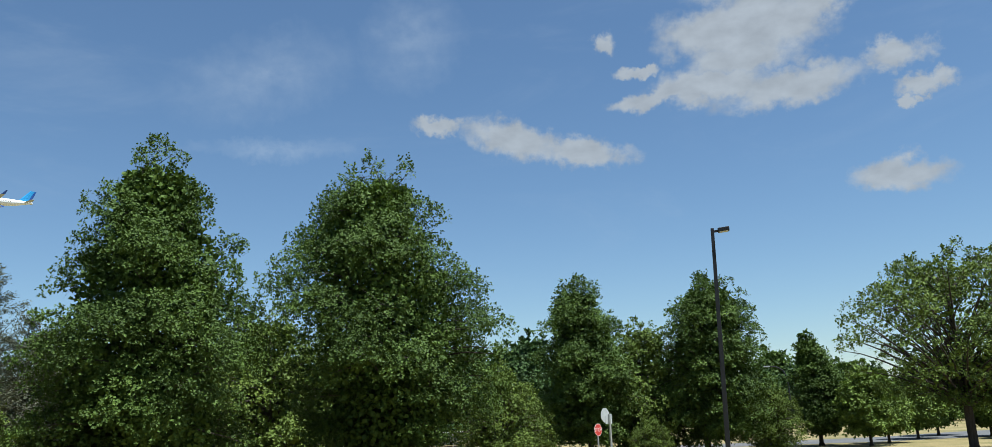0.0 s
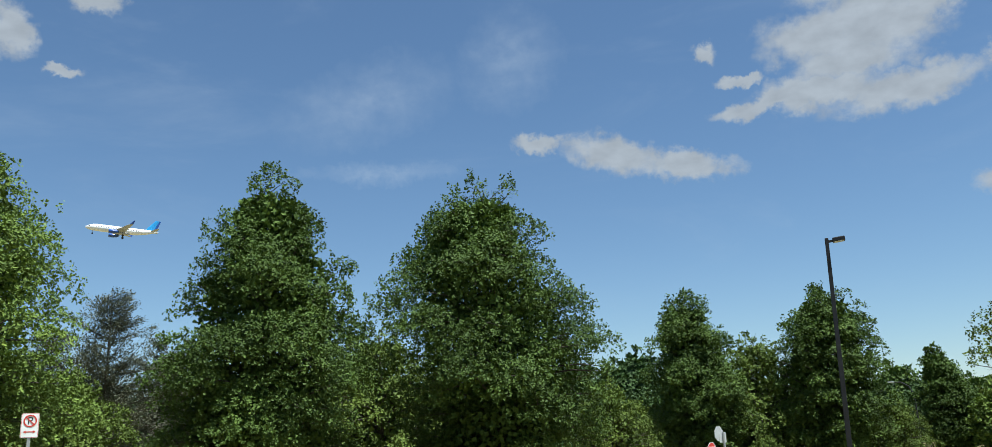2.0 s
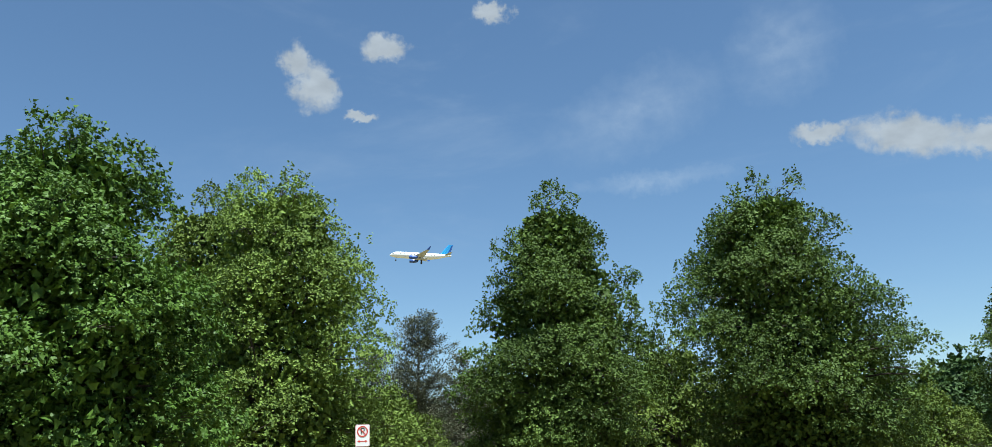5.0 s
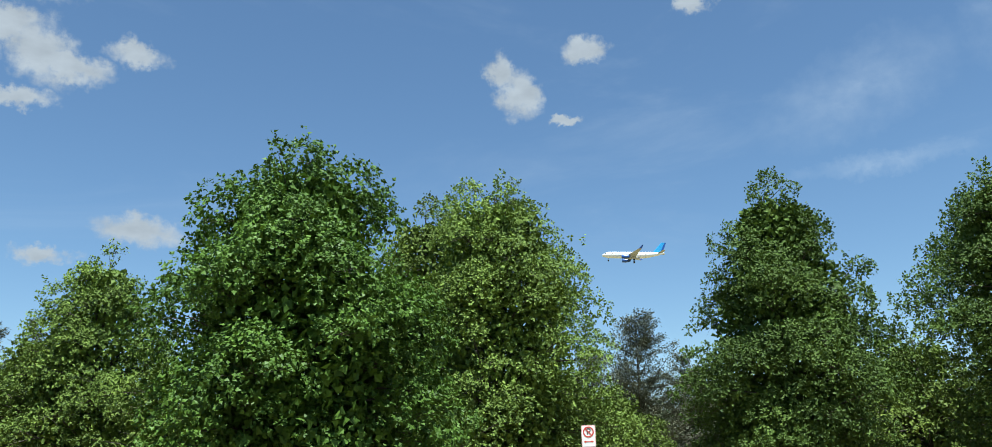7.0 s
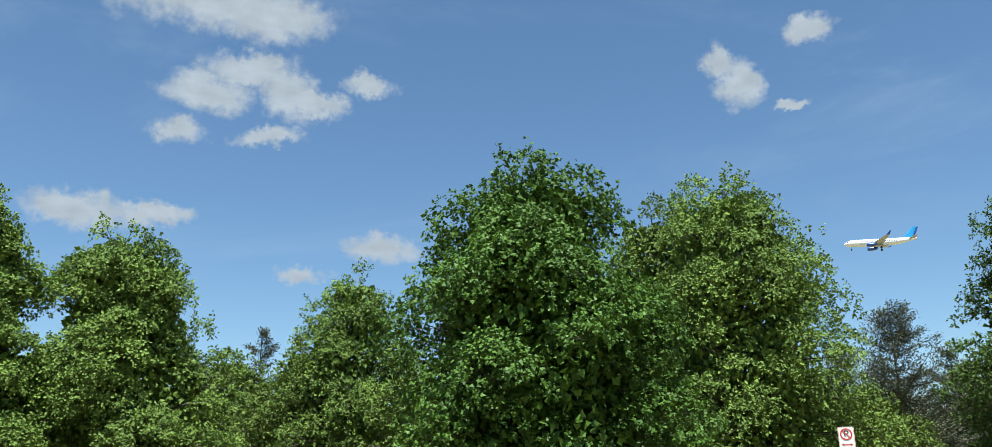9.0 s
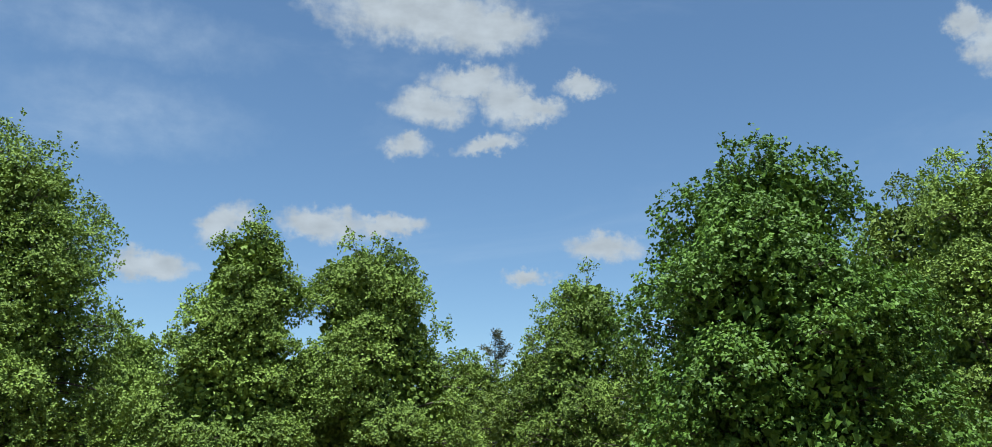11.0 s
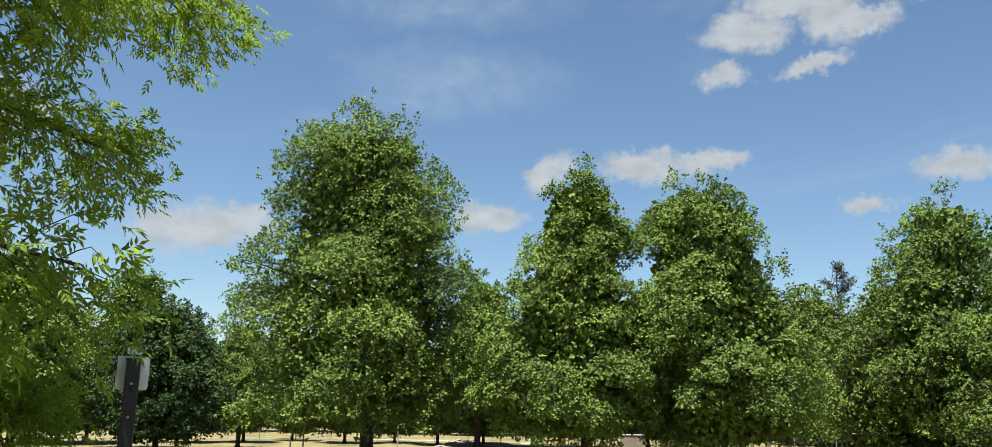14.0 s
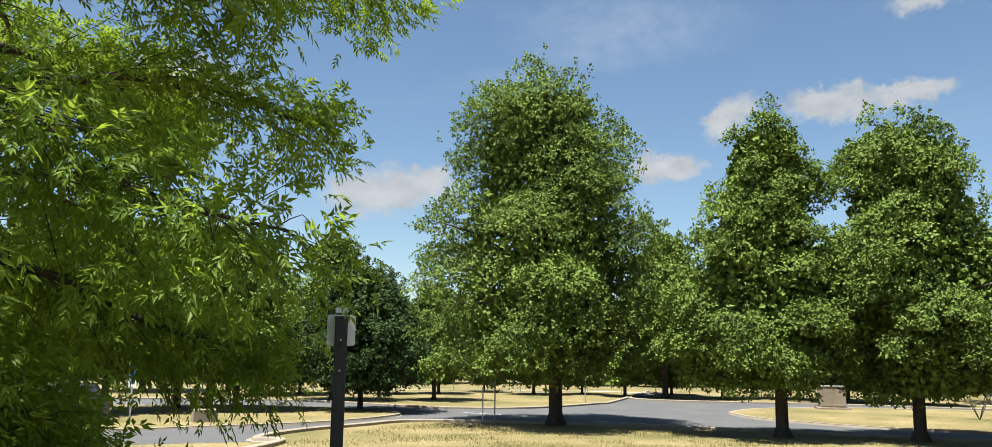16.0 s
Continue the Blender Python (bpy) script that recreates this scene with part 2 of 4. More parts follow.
PLANE_WHITE = shaded("aircraft_white", ((0.72, 0.73, 0.74), (0.80, 0.80, 0.80)), 0.3, 4.0, 0.3, 0.0, spec=0.5, grain=0.03)
PLANE_BLUE = shaded("aircraft_blue", ((0.015, 0.05, 0.22), (0.025, 0.08, 0.30)), 0.3, 4.0, 0.3, 0.0, spec=0.5, grain=0.05)
PLANE_SKY = shaded("aircraft_light_blue", ((0.03, 0.22, 0.50), (0.05, 0.30, 0.62)), 0.3, 4.0, 0.3, 0.0, spec=0.5, grain=0.05)
PLANE_GREY = shaded("aircraft_grey", ((0.30, 0.31, 0.33), (0.38, 0.39, 0.41)), 0.3, 4.0, 0.4, 0.0, grain=0.05)
RUBBER = shaded("rubber", ((0.015, 0.015, 0.015), (0.03, 0.03, 0.03)), 5.0, 50.0, 0.8, 0.1)
DARK_GLASS = shaded("dark_glass", ((0.01, 0.012, 0.014), (0.02, 0.022, 0.025)), 2.0, 8.0, 0.08, 0.0, spec=0.6, grain=0.02)
CAR_WHITE = shaded("car_white", ((0.66, 0.67, 0.68), (0.74, 0.75, 0.76)), 0.8, 20.0, 0.2, 0.0, spec=0.6, grain=0.02)
CAR_DARK = shaded("car_dark", ((0.03, 0.032, 0.036), (0.05, 0.052, 0.056)), 0.8, 20.0, 0.2, 0.0, spec=0.6, grain=0.02)


# ---- building helpers ----
def polar(turn, far):
    return -math.sin(radians(turn)) * far, math.cos(radians(turn)) * far


def lie(x, y):
    """Height of the ground: a low rise under the camera, flat beyond."""
    return 1.4 * math.exp(-(x * x + y * y) / 400.0)


def part(name, bm, mat, parent=None, label=""):
    me = bpy.data.meshes.new(name)
    bm.to_mesh(me)
    bm.free()
    me.materials.append(mat)
    ob = new(name, me)
    if parent is not None:
        ob.parent = parent
    return tagged(ob, label)


def fast_mesh(name, verts, faces, mat, parent=None, label="", kind="", smooth=False):
    """A mesh from arrays: faces all of one size."""
    me = bpy.data.meshes.new(name)
    n, k = faces.shape
    me.vertices.add(len(verts))
    me.vertices.foreach_set("co", np.ascontiguousarray(verts, dtype=np.float32).ravel())
    me.loops.add(n * k)
    me.loops.foreach_set("vertex_index", np.ascontiguousarray(faces, dtype=np.int32).ravel())
    me.polygons.add(n)
    me.polygons.foreach_set("loop_start", np.arange(0, n * k, k, dtype=np.int32))
    me.polygons.foreach_set("loop_total", np.full(n, k, dtype=np.int32))
    me.polygons.foreach_set("use_smooth", np.full(n, smooth))
    me.update(calc_edges=True)
    me.materials.append(mat)
    ob = new(name, me)
    if parent is not None:
        ob.parent = parent
    return tagged(ob, label, kind=kind)


def empty(name, x, y, z=None, turn=0.0, label="", category="", group=""):
    ob = new(name)
    ob.matrix_world = pose(x, y, lie(x, y) if z is None else z, 0, 0, turn)
    return tagged(ob, label, category, group)


def unit(v):
    return v / np.maximum(np.linalg.norm(v, axis=-1, keepdims=True), 1e-9)


def tubes(paths, radii, sides):
    """Tapered tubes round many polylines of equal length: verts, quads."""
    n, k, _ = paths.shape
    way = unit(np.gradient(paths, axis=1))
    ref = np.where(np.abs(way[..., 2:3]) > 0.85, np.array([1.0, 0, 0]), np.array([0, 0, 1.0]))
    a = unit(np.cross(way, ref))
    b = np.cross(way, a)
    th = np.arange(sides) * 2 * np.pi / sides
    v = (paths[:, :, None] + radii[:, :, None, None] * (a[:, :, None] * np.cos(th)[:, None] + b[:, :, None] * np.sin(th)[:, None]))
    i = np.arange(n)[:, None, None] * k * sides
    j = np.arange(k - 1)[None, :, None] * sides
    s = np.arange(sides)[None, None, :]
    s2 = (s + 1) % sides
    f = np.stack([i + j + s, i + j + s2, i + j + sides + s2, i + j + sides + s], -1).reshape(-1, 4)
    return v.reshape(-1, 3), f


LOBES = np.array([(0, 0), (0.5, 0.3), (0.26, 0.55), (0, 1.0), (-0.26, 0.55), (-0.5, 0.3)])
BLADE = np.array([(0, 0), (0.5, 0.42), (0, 1.0), (-0.5, 0.42)])


def leaves(rng, spots, outward, size, slim, lobed=False, droop=0.25, face=None, loose=0.3):
    """Leaf blades at the spots, pointing outward, faces turned to the given normals (up, if none)."""
    n = len(spots)
    d = unit(outward + rng.normal(0, 0.6, (n, 3)) - np.array([0, 0, droop]))
    up = unit((np.array([0, 0, 0.8]) if face is None else face) + rng.normal(0, loose, (n, 3)))
    side = unit(np.cross(d, up))
    nor = np.cross(side, d)
    shape = LOBES if lobed else BLADE
    k = len(shape)
    ln = size * rng.uniform(0.65, 1.25, n)
    fold = np.abs(shape[:, 0]) * 0.3
    v = (spots[:, None] + ln[:, None, None] * (shape[None, :, 1:2] * d[:, None] + slim * shape[None, :, 0:1] * side[:, None]
                                               + fold[None, :, None] * slim * nor[:, None]))
    return v.reshape(-1, 3), np.arange(n * k).reshape(n, k)


def outline(crown):
    """Rows (height share, radius share) or (height share, reach to one side, reach to the other) as heights, radii and shifts."""
    rows = np.array([(c[0], 0.5 * (c[1] + c[-1]), 0.5 * (c[-1] - c[1])) for c in crown])
    return rows.T


def skeleton_of(rng, H, crown, limbs, low, high, base, right, tr, wiggle, spread, per, blunt=0.95, reach=1.03, level=0.3):
    """Leader, limbs and twigs of a tree whose crown has the given outline, its uneven sides along right. All lines as arrays."""
    ch, cr, cs = outline(crown)
    prof = lambda h: np.maximum(np.interp(h / H, ch, cr) * H * 1.03 - 0.3, 0.012 * H)
    right = np.array([right[0], right[1], 0.0])
    K = 14
    s = np.linspace(0, 1, K)
    lead = np.zeros((1, K, 3))
    lead[0, :, 2] = s * H * blunt
    lead[0, :, :2] = np.cumsum(rng.normal(0, 0.05, (K, 2)), 0) * (s[:, None]) * H * 0.06
    bend = lambda h: np.interp(h / H, ch, cs) * H * np.clip((h / H - 0.12) / 0.6, 0, 1) ** 1.5
    lead[0] += right * bend(lead[0, :, 2])[:, None]
    rad = tr * (1 - s) ** 0.8 + 0.012
    rad[0] *= 1.55
    lead[0, 1, 2] = 0.03 * H
    u = ((np.arange(limbs) + rng.uniform(0, 1, limbs)) / limbs) ** 1.2
    h0 = H * (base + (blunt - 0.02 - base) * u)
    ang = np.radians(low + (high - low) * u ** 1.1 + rng.normal(0, 7, limbs))
    azi = np.arange(limbs) * 2.39996 + rng.normal(0, 0.35, limbs)
    k = np.clip(rng.normal(0.95, 0.08, limbs), 0.6, reach)
    r = prof(h0) * k
    for _ in range(8):
        r = 0.5 * r + 0.5 * prof(np.clip(h0 + r * np.tan(ang), 0, H)) * k
    r = np.maximum(r, 0.015 * H)
    KL = 7
    q = np.linspace(0, 1, KL)
    stem = np.stack([np.interp(h0, lead[0, :, 2], lead[0, :, c]) for c in (0, 1)] + [h0], -1)
    out = np.stack([np.cos(azi), np.sin(azi), np.zeros(limbs)], -1)
    paths = stem[:, None] + out[:, None] * (r[:, None] * q)[..., None]
    tip = np.interp(np.clip(h0 + r * np.tan(ang), 0, H) / H, ch, cs) * H - bend(h0)
    paths += right * (tip[:, None] * q)[..., None]
    paths[..., 2] += (r * np.tan(ang))[:, None] * q ** 1.1 + (0.10 * r)[:, None] * np.sin(q * np.pi)
    paths += np.cumsum(rng.normal(0, wiggle, (limbs, KL, 3)), 1) * (r[:, None, None] * 0.2) * q[None, :, None]
    lr = (0.012 + 0.016 * r)[:, None] * (1 - 0.86 * q)
    n2 = limbs * per
    full = (r + 0.03 * H) ** 1.5 * rng.lognormal(0, 0.35, limbs)
    pick = np.sort(rng.choice(limbs, n2, p=full / full.sum()))
    along = np.clip(0.3 + 0.7 * rng.uniform(0, 1, n2) ** 0.65, 0, 1)
    f = along * (KL - 1)
    i0 = np.minimum(f.astype(int), KL - 2)
    w = (f - i0)[:, None]
    pos = paths[pick, i0] * (1 - w) + paths[pick, i0 + 1] * w
    way = unit(paths[pick, i0 + 1] - paths[pick, i0])
    flip = np.where(rng.uniform(0, 1, n2) > 0.5, 1, -1)
    yaw = flip * np.radians(rng.uniform(10, 75, n2)) * spread
    tw = way.copy()
    tw[:, 0] = way[:, 0] * np.cos(yaw) - way[:, 1] * np.sin(yaw)
    tw[:, 1] = way[:, 0] * np.sin(yaw) + way[:, 1] * np.cos(yaw)
    tw[:, 2] += rng.normal(0.12, level, n2)
    tw = unit(tw)
    tl = (0.10 + 0.28 * (1 - along)) * r[pick] + rng.uniform(0.1, 0.45, n2) * (H / 14)
    q3 = np.linspace(0, 1, 4)
    tp = pos[:, None] + tw[:, None] * (tl[:, None] * q3)[..., None] + rng.normal(0, 0.05, (n2, 4, 3)) * tl[:, None, None] * q3[None, :, None]
    tp[..., 2] -= (0.1 * tl)[:, None] * q3 ** 2
    t_r = (0.004 + 0.006 * tl)[:, None] * (1 - 0.75 * q3)
    return lead, rad, paths, lr, tp, t_r, tw, tl


def wooden_parts(root, bark, lead, rad, paths, lr, tp, t_r, squash, twigs=True):
    for p in (lead, paths, tp):
        p[..., 2] *= squash
    tv, tf = tubes(lead, rad[None], 10)
    fast_mesh("trunk", tv, tf, bark, root, smooth=True)
    lv, lf = tubes(paths, lr, 6 if twigs else 3)
    bv, bf = tubes(tp if twigs else tp[:1], t_r if twigs else t_r[:1], 3)
    fast_mesh("branchwork", np.concatenate([lv, bv]), np.concatenate([lf, bf + len(lv)]), bark, root, kind="stuff", smooth=True)


def tree(name, label, turn, far, height, crown, seed, leaf, bark=None, count=45000, size=0.145, slim=0.75, low=-8, high=50,
         base=0.10, lobed=False, trunk_r=None, group="", category="tree", droop=0.2, shoots=70, blunt=0.93, twigs=True,
         inner=0.2, pad=0.088, cover=1.12, flat=0.46):
    """A broadleaf tree: a leader, and limbs that each end in a drooping bough of leaves; the boughs fill a crown of the
    given outline, with shaded hollows between them."""
    rng = np.random.default_rng(seed)
    x, y = polar(turn, far)
    right = np.array([math.cos(radians(turn)), math.sin(radians(turn)), 0.0])
    root = empty(name, x, y, label=label, category=category, group=group)
    H = height
    ch, cr, cs = outline(crown)
    # boughs, spread evenly over the crown's surface, some of them deeper in
    hh = np.linspace(ch[0] + 0.01, 0.985, 400)
    rr = np.interp(hh, ch, cr)
    p0 = pad * H
    n = int(cover * 2 * math.pi * rr.mean() * (hh[-1] - hh[0]) * H * H / (1.6 * p0 * p0))
    cdf = np.cumsum(rr + 0.03)
    h = np.interp((np.arange(n) + rng.uniform(0, 1, n)) / n, cdf / cdf[-1], hh)
    R = np.interp(h, ch, cr) * H
    pr = p0 * rng.uniform(0.5, 1.45, n) * np.clip(1.5 * R / (cr.max() * H), 0.38, 1)
    outer = rng.uniform(0, 1, n) < 0.74
    ra = np.maximum(R * np.where(outer, rng.uniform(0.84, 1.08, n), rng.uniform(0.35, 0.8, n)) - 0.85 * pr, 0.03)
    azi = np.arange(n) * 2.39996 + rng.normal(0, 0.9, n)
    out = np.stack([np.cos(azi), np.sin(azi), np.zeros(n)], -1)
    cen = out * ra[:, None] + right * (np.interp(h, ch, cs) * H)[:, None]
    cen[:, 2] = np.minimum(h * H, H - 0.45 * pr)
    # leader and limbs
    s = np.linspace(0, 1, 14)
    lead = np.zeros((1, 14, 3))
    lead[0, :, 2] = s * H * blunt
    lead[0, :, :2] = np.cumsum(rng.normal(0, 0.05, (14, 2)), 0) * s[:, None] * H * 0.05
    lead[0] += right * (np.interp(lead[0, :, 2] / H, ch, cs) * H * np.clip((s - 0.12) / 0.6, 0, 1) ** 1.5)[:, None]
    lead[0, 1, 2] = 0.03 * H
    rad = (trunk_r or 0.018 * H) * (1 - s) ** 0.8 + 0.012
    rad[0] *= 1.55
    rise = np.tan(np.radians(low + (high - low) * h + rng.normal(0, 7, n))) * ra
    z0 = np.clip(cen[:, 2] - rise, base * H, 0.97 * blunt * H)
    stem = np.stack([np.interp(z0, lead[0, :, 2], lead[0, :, c]) for c in (0, 1)] + [z0], -1)
    q = np.linspace(0, 1, 7)
    paths = stem[:, None] + (cen - stem)[:, None] * q[None, :, None]
    paths[..., 2] += (0.09 * ra)[:, None] * np.sin(q * np.pi)
    paths += np.cumsum(rng.normal(0, 0.12, (n, 7, 3)), 1) * (ra[:, None, None] * 0.16) * (q * (1.3 - q))[None, :, None]
    lr = (0.012 + 0.014 * ra)[:, None] * (1 - 0.82 * q)
    per = 5
    at = np.repeat(np.arange(n), per)
    tw = unit(rng.normal(0, 1, (n * per, 3)) * np.array([1, 1, 0.4]) + 0.7 * out[at] + np.array([0, 0, 0.1]))
    q3 = np.linspace(0, 1, 4)
    tp = paths[at, 5][:, None] + tw[:, None] * (0.85 * pr[at][:, None] * q3)[..., None] + rng.normal(0, 0.04, (n * per, 4, 3)) * q3[None, :, None]
    t_r = (0.005 + 0.005 * pr[at])[:, None] * (1 - 0.75 * q3)
    # each bough carries tufts on its upper side, each tuft a rosette of leaves
    nt = count // 8
    weight = pr ** 2 * rng.lognormal(0, 0.2, n)
    own = rng.choice(n, nt, p=weight / weight.sum())
    tv = unit(unit(rng.normal(0, 1, (nt, 3))) + np.array([0, 0, 0.45]) + 0.25 * out[own])
    off = tv * np.array([1.0, 1.0, flat]) * (pr[own] * rng.uniform(0.12, 1.08, nt) ** 0.45)[:, None]
    off[:, 2] -= 0.28 * (off[:, :2] ** 2).sum(1) / pr[own]
    tuft = cen[own] + off
    to = np.repeat(np.arange(nt), 8)
    nl = len(to)
    v = unit(rng.normal(0, 1, (nl, 3)) + 0.5 * tv[to])
    spots = tuft[to] + v * (size * rng.uniform(0.0, 0.6, nl))[:, None] + rng.normal(0, 0.35 * size, (nl, 3))
    face = 0.5 * tv[to] + 0.35 * out[own][to] + np.array([0, 0, 0.55])
    # upright shoots that break the outline
    top = np.argsort(-(cen[:, 2] + 0.25 * ra))[: max(1, n // 3)]
    st = rng.choice(top, shoots)
    sh = cen[st] + np.stack([rng.normal(0, 0.4, shoots) * pr[st], rng.normal(0, 0.4, shoots) * pr[st], 0.4 * flat * pr[st]], -1)
    ns = shoots * 14
    so = np.repeat(np.arange(shoots), 14)
    s_spots = sh[so] + np.stack([rng.normal(0, 0.06, ns), rng.normal(0, 0.06, ns), rng.uniform(0, 1, ns) * rng.uniform(0.25, 0.6, shoots)[so] * H / 15], -1)
    s_out = np.stack([rng.normal(0, 1, ns), rng.normal(0, 1, ns), rng.uniform(0.2, 1, ns)], -1)
    spots, outw, face = np.concatenate([spots, s_spots]), np.concatenate([1.6 * v, s_out]), np.concatenate([face, unit(rng.normal(0, 1, (ns, 3)))])
    squash = H / np.percentile(spots[:, 2], 99.97)
    spots[:, 2] *= squash
    wooden_parts(root, bark or BARK, lead, rad, paths, lr, tp, t_r, squash, twigs)
    # older leaves deep in the crown
    ni = int(count * inner)
    hi = ch[0] + 0.03 + (0.86 - ch[0]) * rng.uniform(0, 1, ni) ** 1.15
    ai = rng.uniform(0, 2 * np.pi, ni)
    ri = np.interp(hi, ch, cr) * H * np.sqrt(rng.uniform(0.01, 0.36, ni))
    deep = np.stack([np.cos(ai) * ri, np.sin(ai) * ri, hi * H], -1) + right * (np.interp(hi, ch, cs) * H)[:, None]
    spots = np.concatenate([spots, deep])
    outw, face = np.concatenate([outw, rng.normal(0, 1, (ni, 3))]), np.concatenate([face, rng.normal(0, 1, (ni, 3))])
    sizes = np.full(len(spots), size)
    sizes[-ni:] *= 2.1
    vv, ff = leaves(rng, spots, outw, sizes, slim, lobed, droop, face)
    vv[:, 2] = np.maximum(vv[:, 2], 0.25)
    fast_mesh("crown", vv, ff, leaf, root, kind="stuff")
    return root


def ash_tree(name, label, at, height, crown, seed, leaf, bark, limbs, per, sprays, size):
    """A tree seen from close by: feathered leaves of seven pointed leaflets hang along every twig."""
    rng = np.random.default_rng(seed)
    root = empty(name, at[0], at[1], label=label, category="tree")
    lead, rad, paths, lr, tp, t_r, tw, tl = skeleton_of(rng, height, crown, limbs, -24, 56, 0.14, (1, 0), 0.13, 0.16, 1.0, per, 0.95, 1.0, 0.5)
    tp[..., 2] -= 0.12 * tl[:, None] * np.linspace(0, 1, 4) ** 2
    wooden_parts(root, bark, lead, rad, paths, lr, tp, t_r * 0.8, 1.0)
    own = rng.choice(len(tp), sprays, p=(0.3 + tl) / (0.3 + tl).sum())
    f = np.clip(rng.uniform(0.0, 1.0, sprays) ** 0.7, 0, 0.999) * 3
    i0 = f.astype(int)
    w = (f - i0)[:, None]
    root_pt = tp[own, i0] * (1 - w) + tp[own, i0 + 1] * w + rng.normal(0, 0.11, (sprays, 3))
    way = unit(tw[own] * 0.8 + rng.normal(0, 0.6, (sprays, 3)) - np.array([0, 0, 0.15]))
    up = unit(np.array([0, 0, 0.75]) + 0.55 * unit(root_pt * np.array([1, 1, 0])) + rng.normal(0, 0.35, (sprays, 3)))
    side = unit(np.cross(way, up))
    nor = np.cross(side, way)
    ln = size * rng.uniform(0.7, 1.25, sprays)
    steps = [(0.35, 1), (0.35, -1), (0.62, 1), (0.62, -1), (0.86, 1), (0.86, -1), (1.0, 0)]
    verts = []
    for share, s in steps:
        o = root_pt + way * (ln * 2.0 * share)[:, None]
        o[:, 2] -= 0.35 * ln * share ** 2
        d = unit(way * (0.75 if s else 1.0) + s * side * 0.75 + rng.normal(0, 0.16, (sprays, 3)) - np.array([0, 0, 0.28]))
        b = unit(np.cross(d, nor + rng.normal(0, 0.25, (sprays, 3))))
        c = np.cross(b, d)
        l = ln * rng.uniform(0.85, 1.1, sprays)
        quad = [o, o + d * (0.38 * l)[:, None] + b * (0.17 * l)[:, None] + c * (0.05 * l)[:, None], o + d * l[:, None] - c * (0.1 * l)[:, None],
                o + d * (0.38 * l)[:, None] - b * (0.17 * l)[:, None] + c * (0.05 * l)[:, None]]
        verts.append(np.stack(quad, 1))
    vv = np.concatenate(verts).reshape(-1, 3)
    fast_mesh("crown", vv, np.arange(len(vv)).reshape(-1, 4), leaf, root, kind="stuff")
    return root


def conifer(name, label, turn, far, height, radius, seed, count=16000, group="", bare=0.1, layers=26, leaf=None, size=0.34):
    """A ragged conifer: whorls of level limbs with tufts of needles and gaps."""
    rng = np.random.default_rng(seed)
    x, y = polar(turn, far)
    root = empty(name, x, y, label=label, category="tree", group=group)
    H = height
    s = np.linspace(0, 1, 10)
    lead = np.zeros((1, 10, 3))
    lead[0, :, 2] = s * H
    tv, tf = tubes(lead, (0.014 * H * (1 - s) + 0.02)[None], 8)
    fast_mesh("trunk", tv, tf, BARK, root, smooth=True)
    n = layers * 5
    u = np.sort(rng.uniform(bare, 0.985, n))
    azi = rng.uniform(0, 2 * np.pi, n)
    r = radius * (1.03 - u) ** 0.5 * rng.uniform(0.4, 1.15, n)
    q = np.linspace(0, 1, 5)
    out = np.stack([np.cos(azi), np.sin(azi), rng.normal(0.28, 0.22, n)], -1)
    p = out[:, None] * (r[:, None] * q)[..., None]
    p[..., 2] += (u * H)[:, None] + (0.12 * r)[:, None] * q ** 2
    lv, lf = tubes(p, (0.01 + 0.012 * r)[:, None] * (1 - 0.8 * q), 4)
    fast_mesh("branchwork", lv, lf, BARK, root, kind="stuff", smooth=True)
    own = rng.choice(n, count, p=r / r.sum())
    t = rng.uniform(0.2, 1.05, count)
    spots = np.stack([out[own, c] * r[own] * t for c in range(3)], -1)
    spots[:, 2] += u[own] * H + 0.12 * r[own] * t ** 2
    side = np.stack([-np.sin(azi[own]), np.cos(azi[own]), np.zeros(count)], -1)
    spots += side * (rng.normal(0, 0.24, count) * r[own] * (1.2 - t))[:, None] + rng.normal(0, 0.16, (count, 3))
    vv, ff = leaves(rng, spots, out[own] + 0.3, size, 0.36)
    fast_mesh("crown", vv, ff, leaf or NEEDLES, root, kind="stuff")
    return root


# ---- ground ----
def ground_sheet():
    ring = [0, 3, 6, 9, 12, 15, 18, 21, 24, 28, 32, 36, 42, 50, 60, 80, 120, 200, 400, 900, 2500]
    sides = 72
    bm = bmesh.new()
    rows = []
    mid = bm.verts.new((0, 0, lie(0, 0)))
    for r in ring[1:]:
        rows.append([bm.verts.new((r * math.cos(2 * math.pi * i / sides), r * math.sin(2 * math.pi * i / sides), lie(r, 0))) for i in range(sides)])
    for i in range(sides):
        bm.faces.new((mid, rows[0][i], rows[0][(i + 1) % sides]))
        for a, b in zip(rows, rows[1:]):
            bm.faces.new((a[i], b[i], b[(i + 1) % sides], a[(i + 1) % sides]))
    return tagged(part("ground", bm, LAWN), "dry yellowed lawn with greener patches", "ground", kind="structure")


ground_sheet()


def smooth_line(pts, steps=8, closed=False):
    """A Catmull-Rom line through the points."""
    n = len(pts)
    out = []
    rng_ = range(n if closed else n - 1)
    for i in rng_:
        g = (lambda k: Vector(pts[k % n])) if closed else (lambda k: Vector(pts[min(max(k, 0), n - 1)]))
        p0, p1, p2, p3 = g(i - 1), g(i), g(i + 1), g(i + 2)
        for j in range(steps):
            t = j / steps
            out.append(0.5 * (2 * p1 + (p2 - p0) * t + (2 * p0 - 5 * p1 + 4 * p2 - p3) * t * t + (3 * p1 - p0 - 3 * p2 + p3) * t ** 3))
    if not closed:
        out.append(Vector(pts[-1]))
    return out


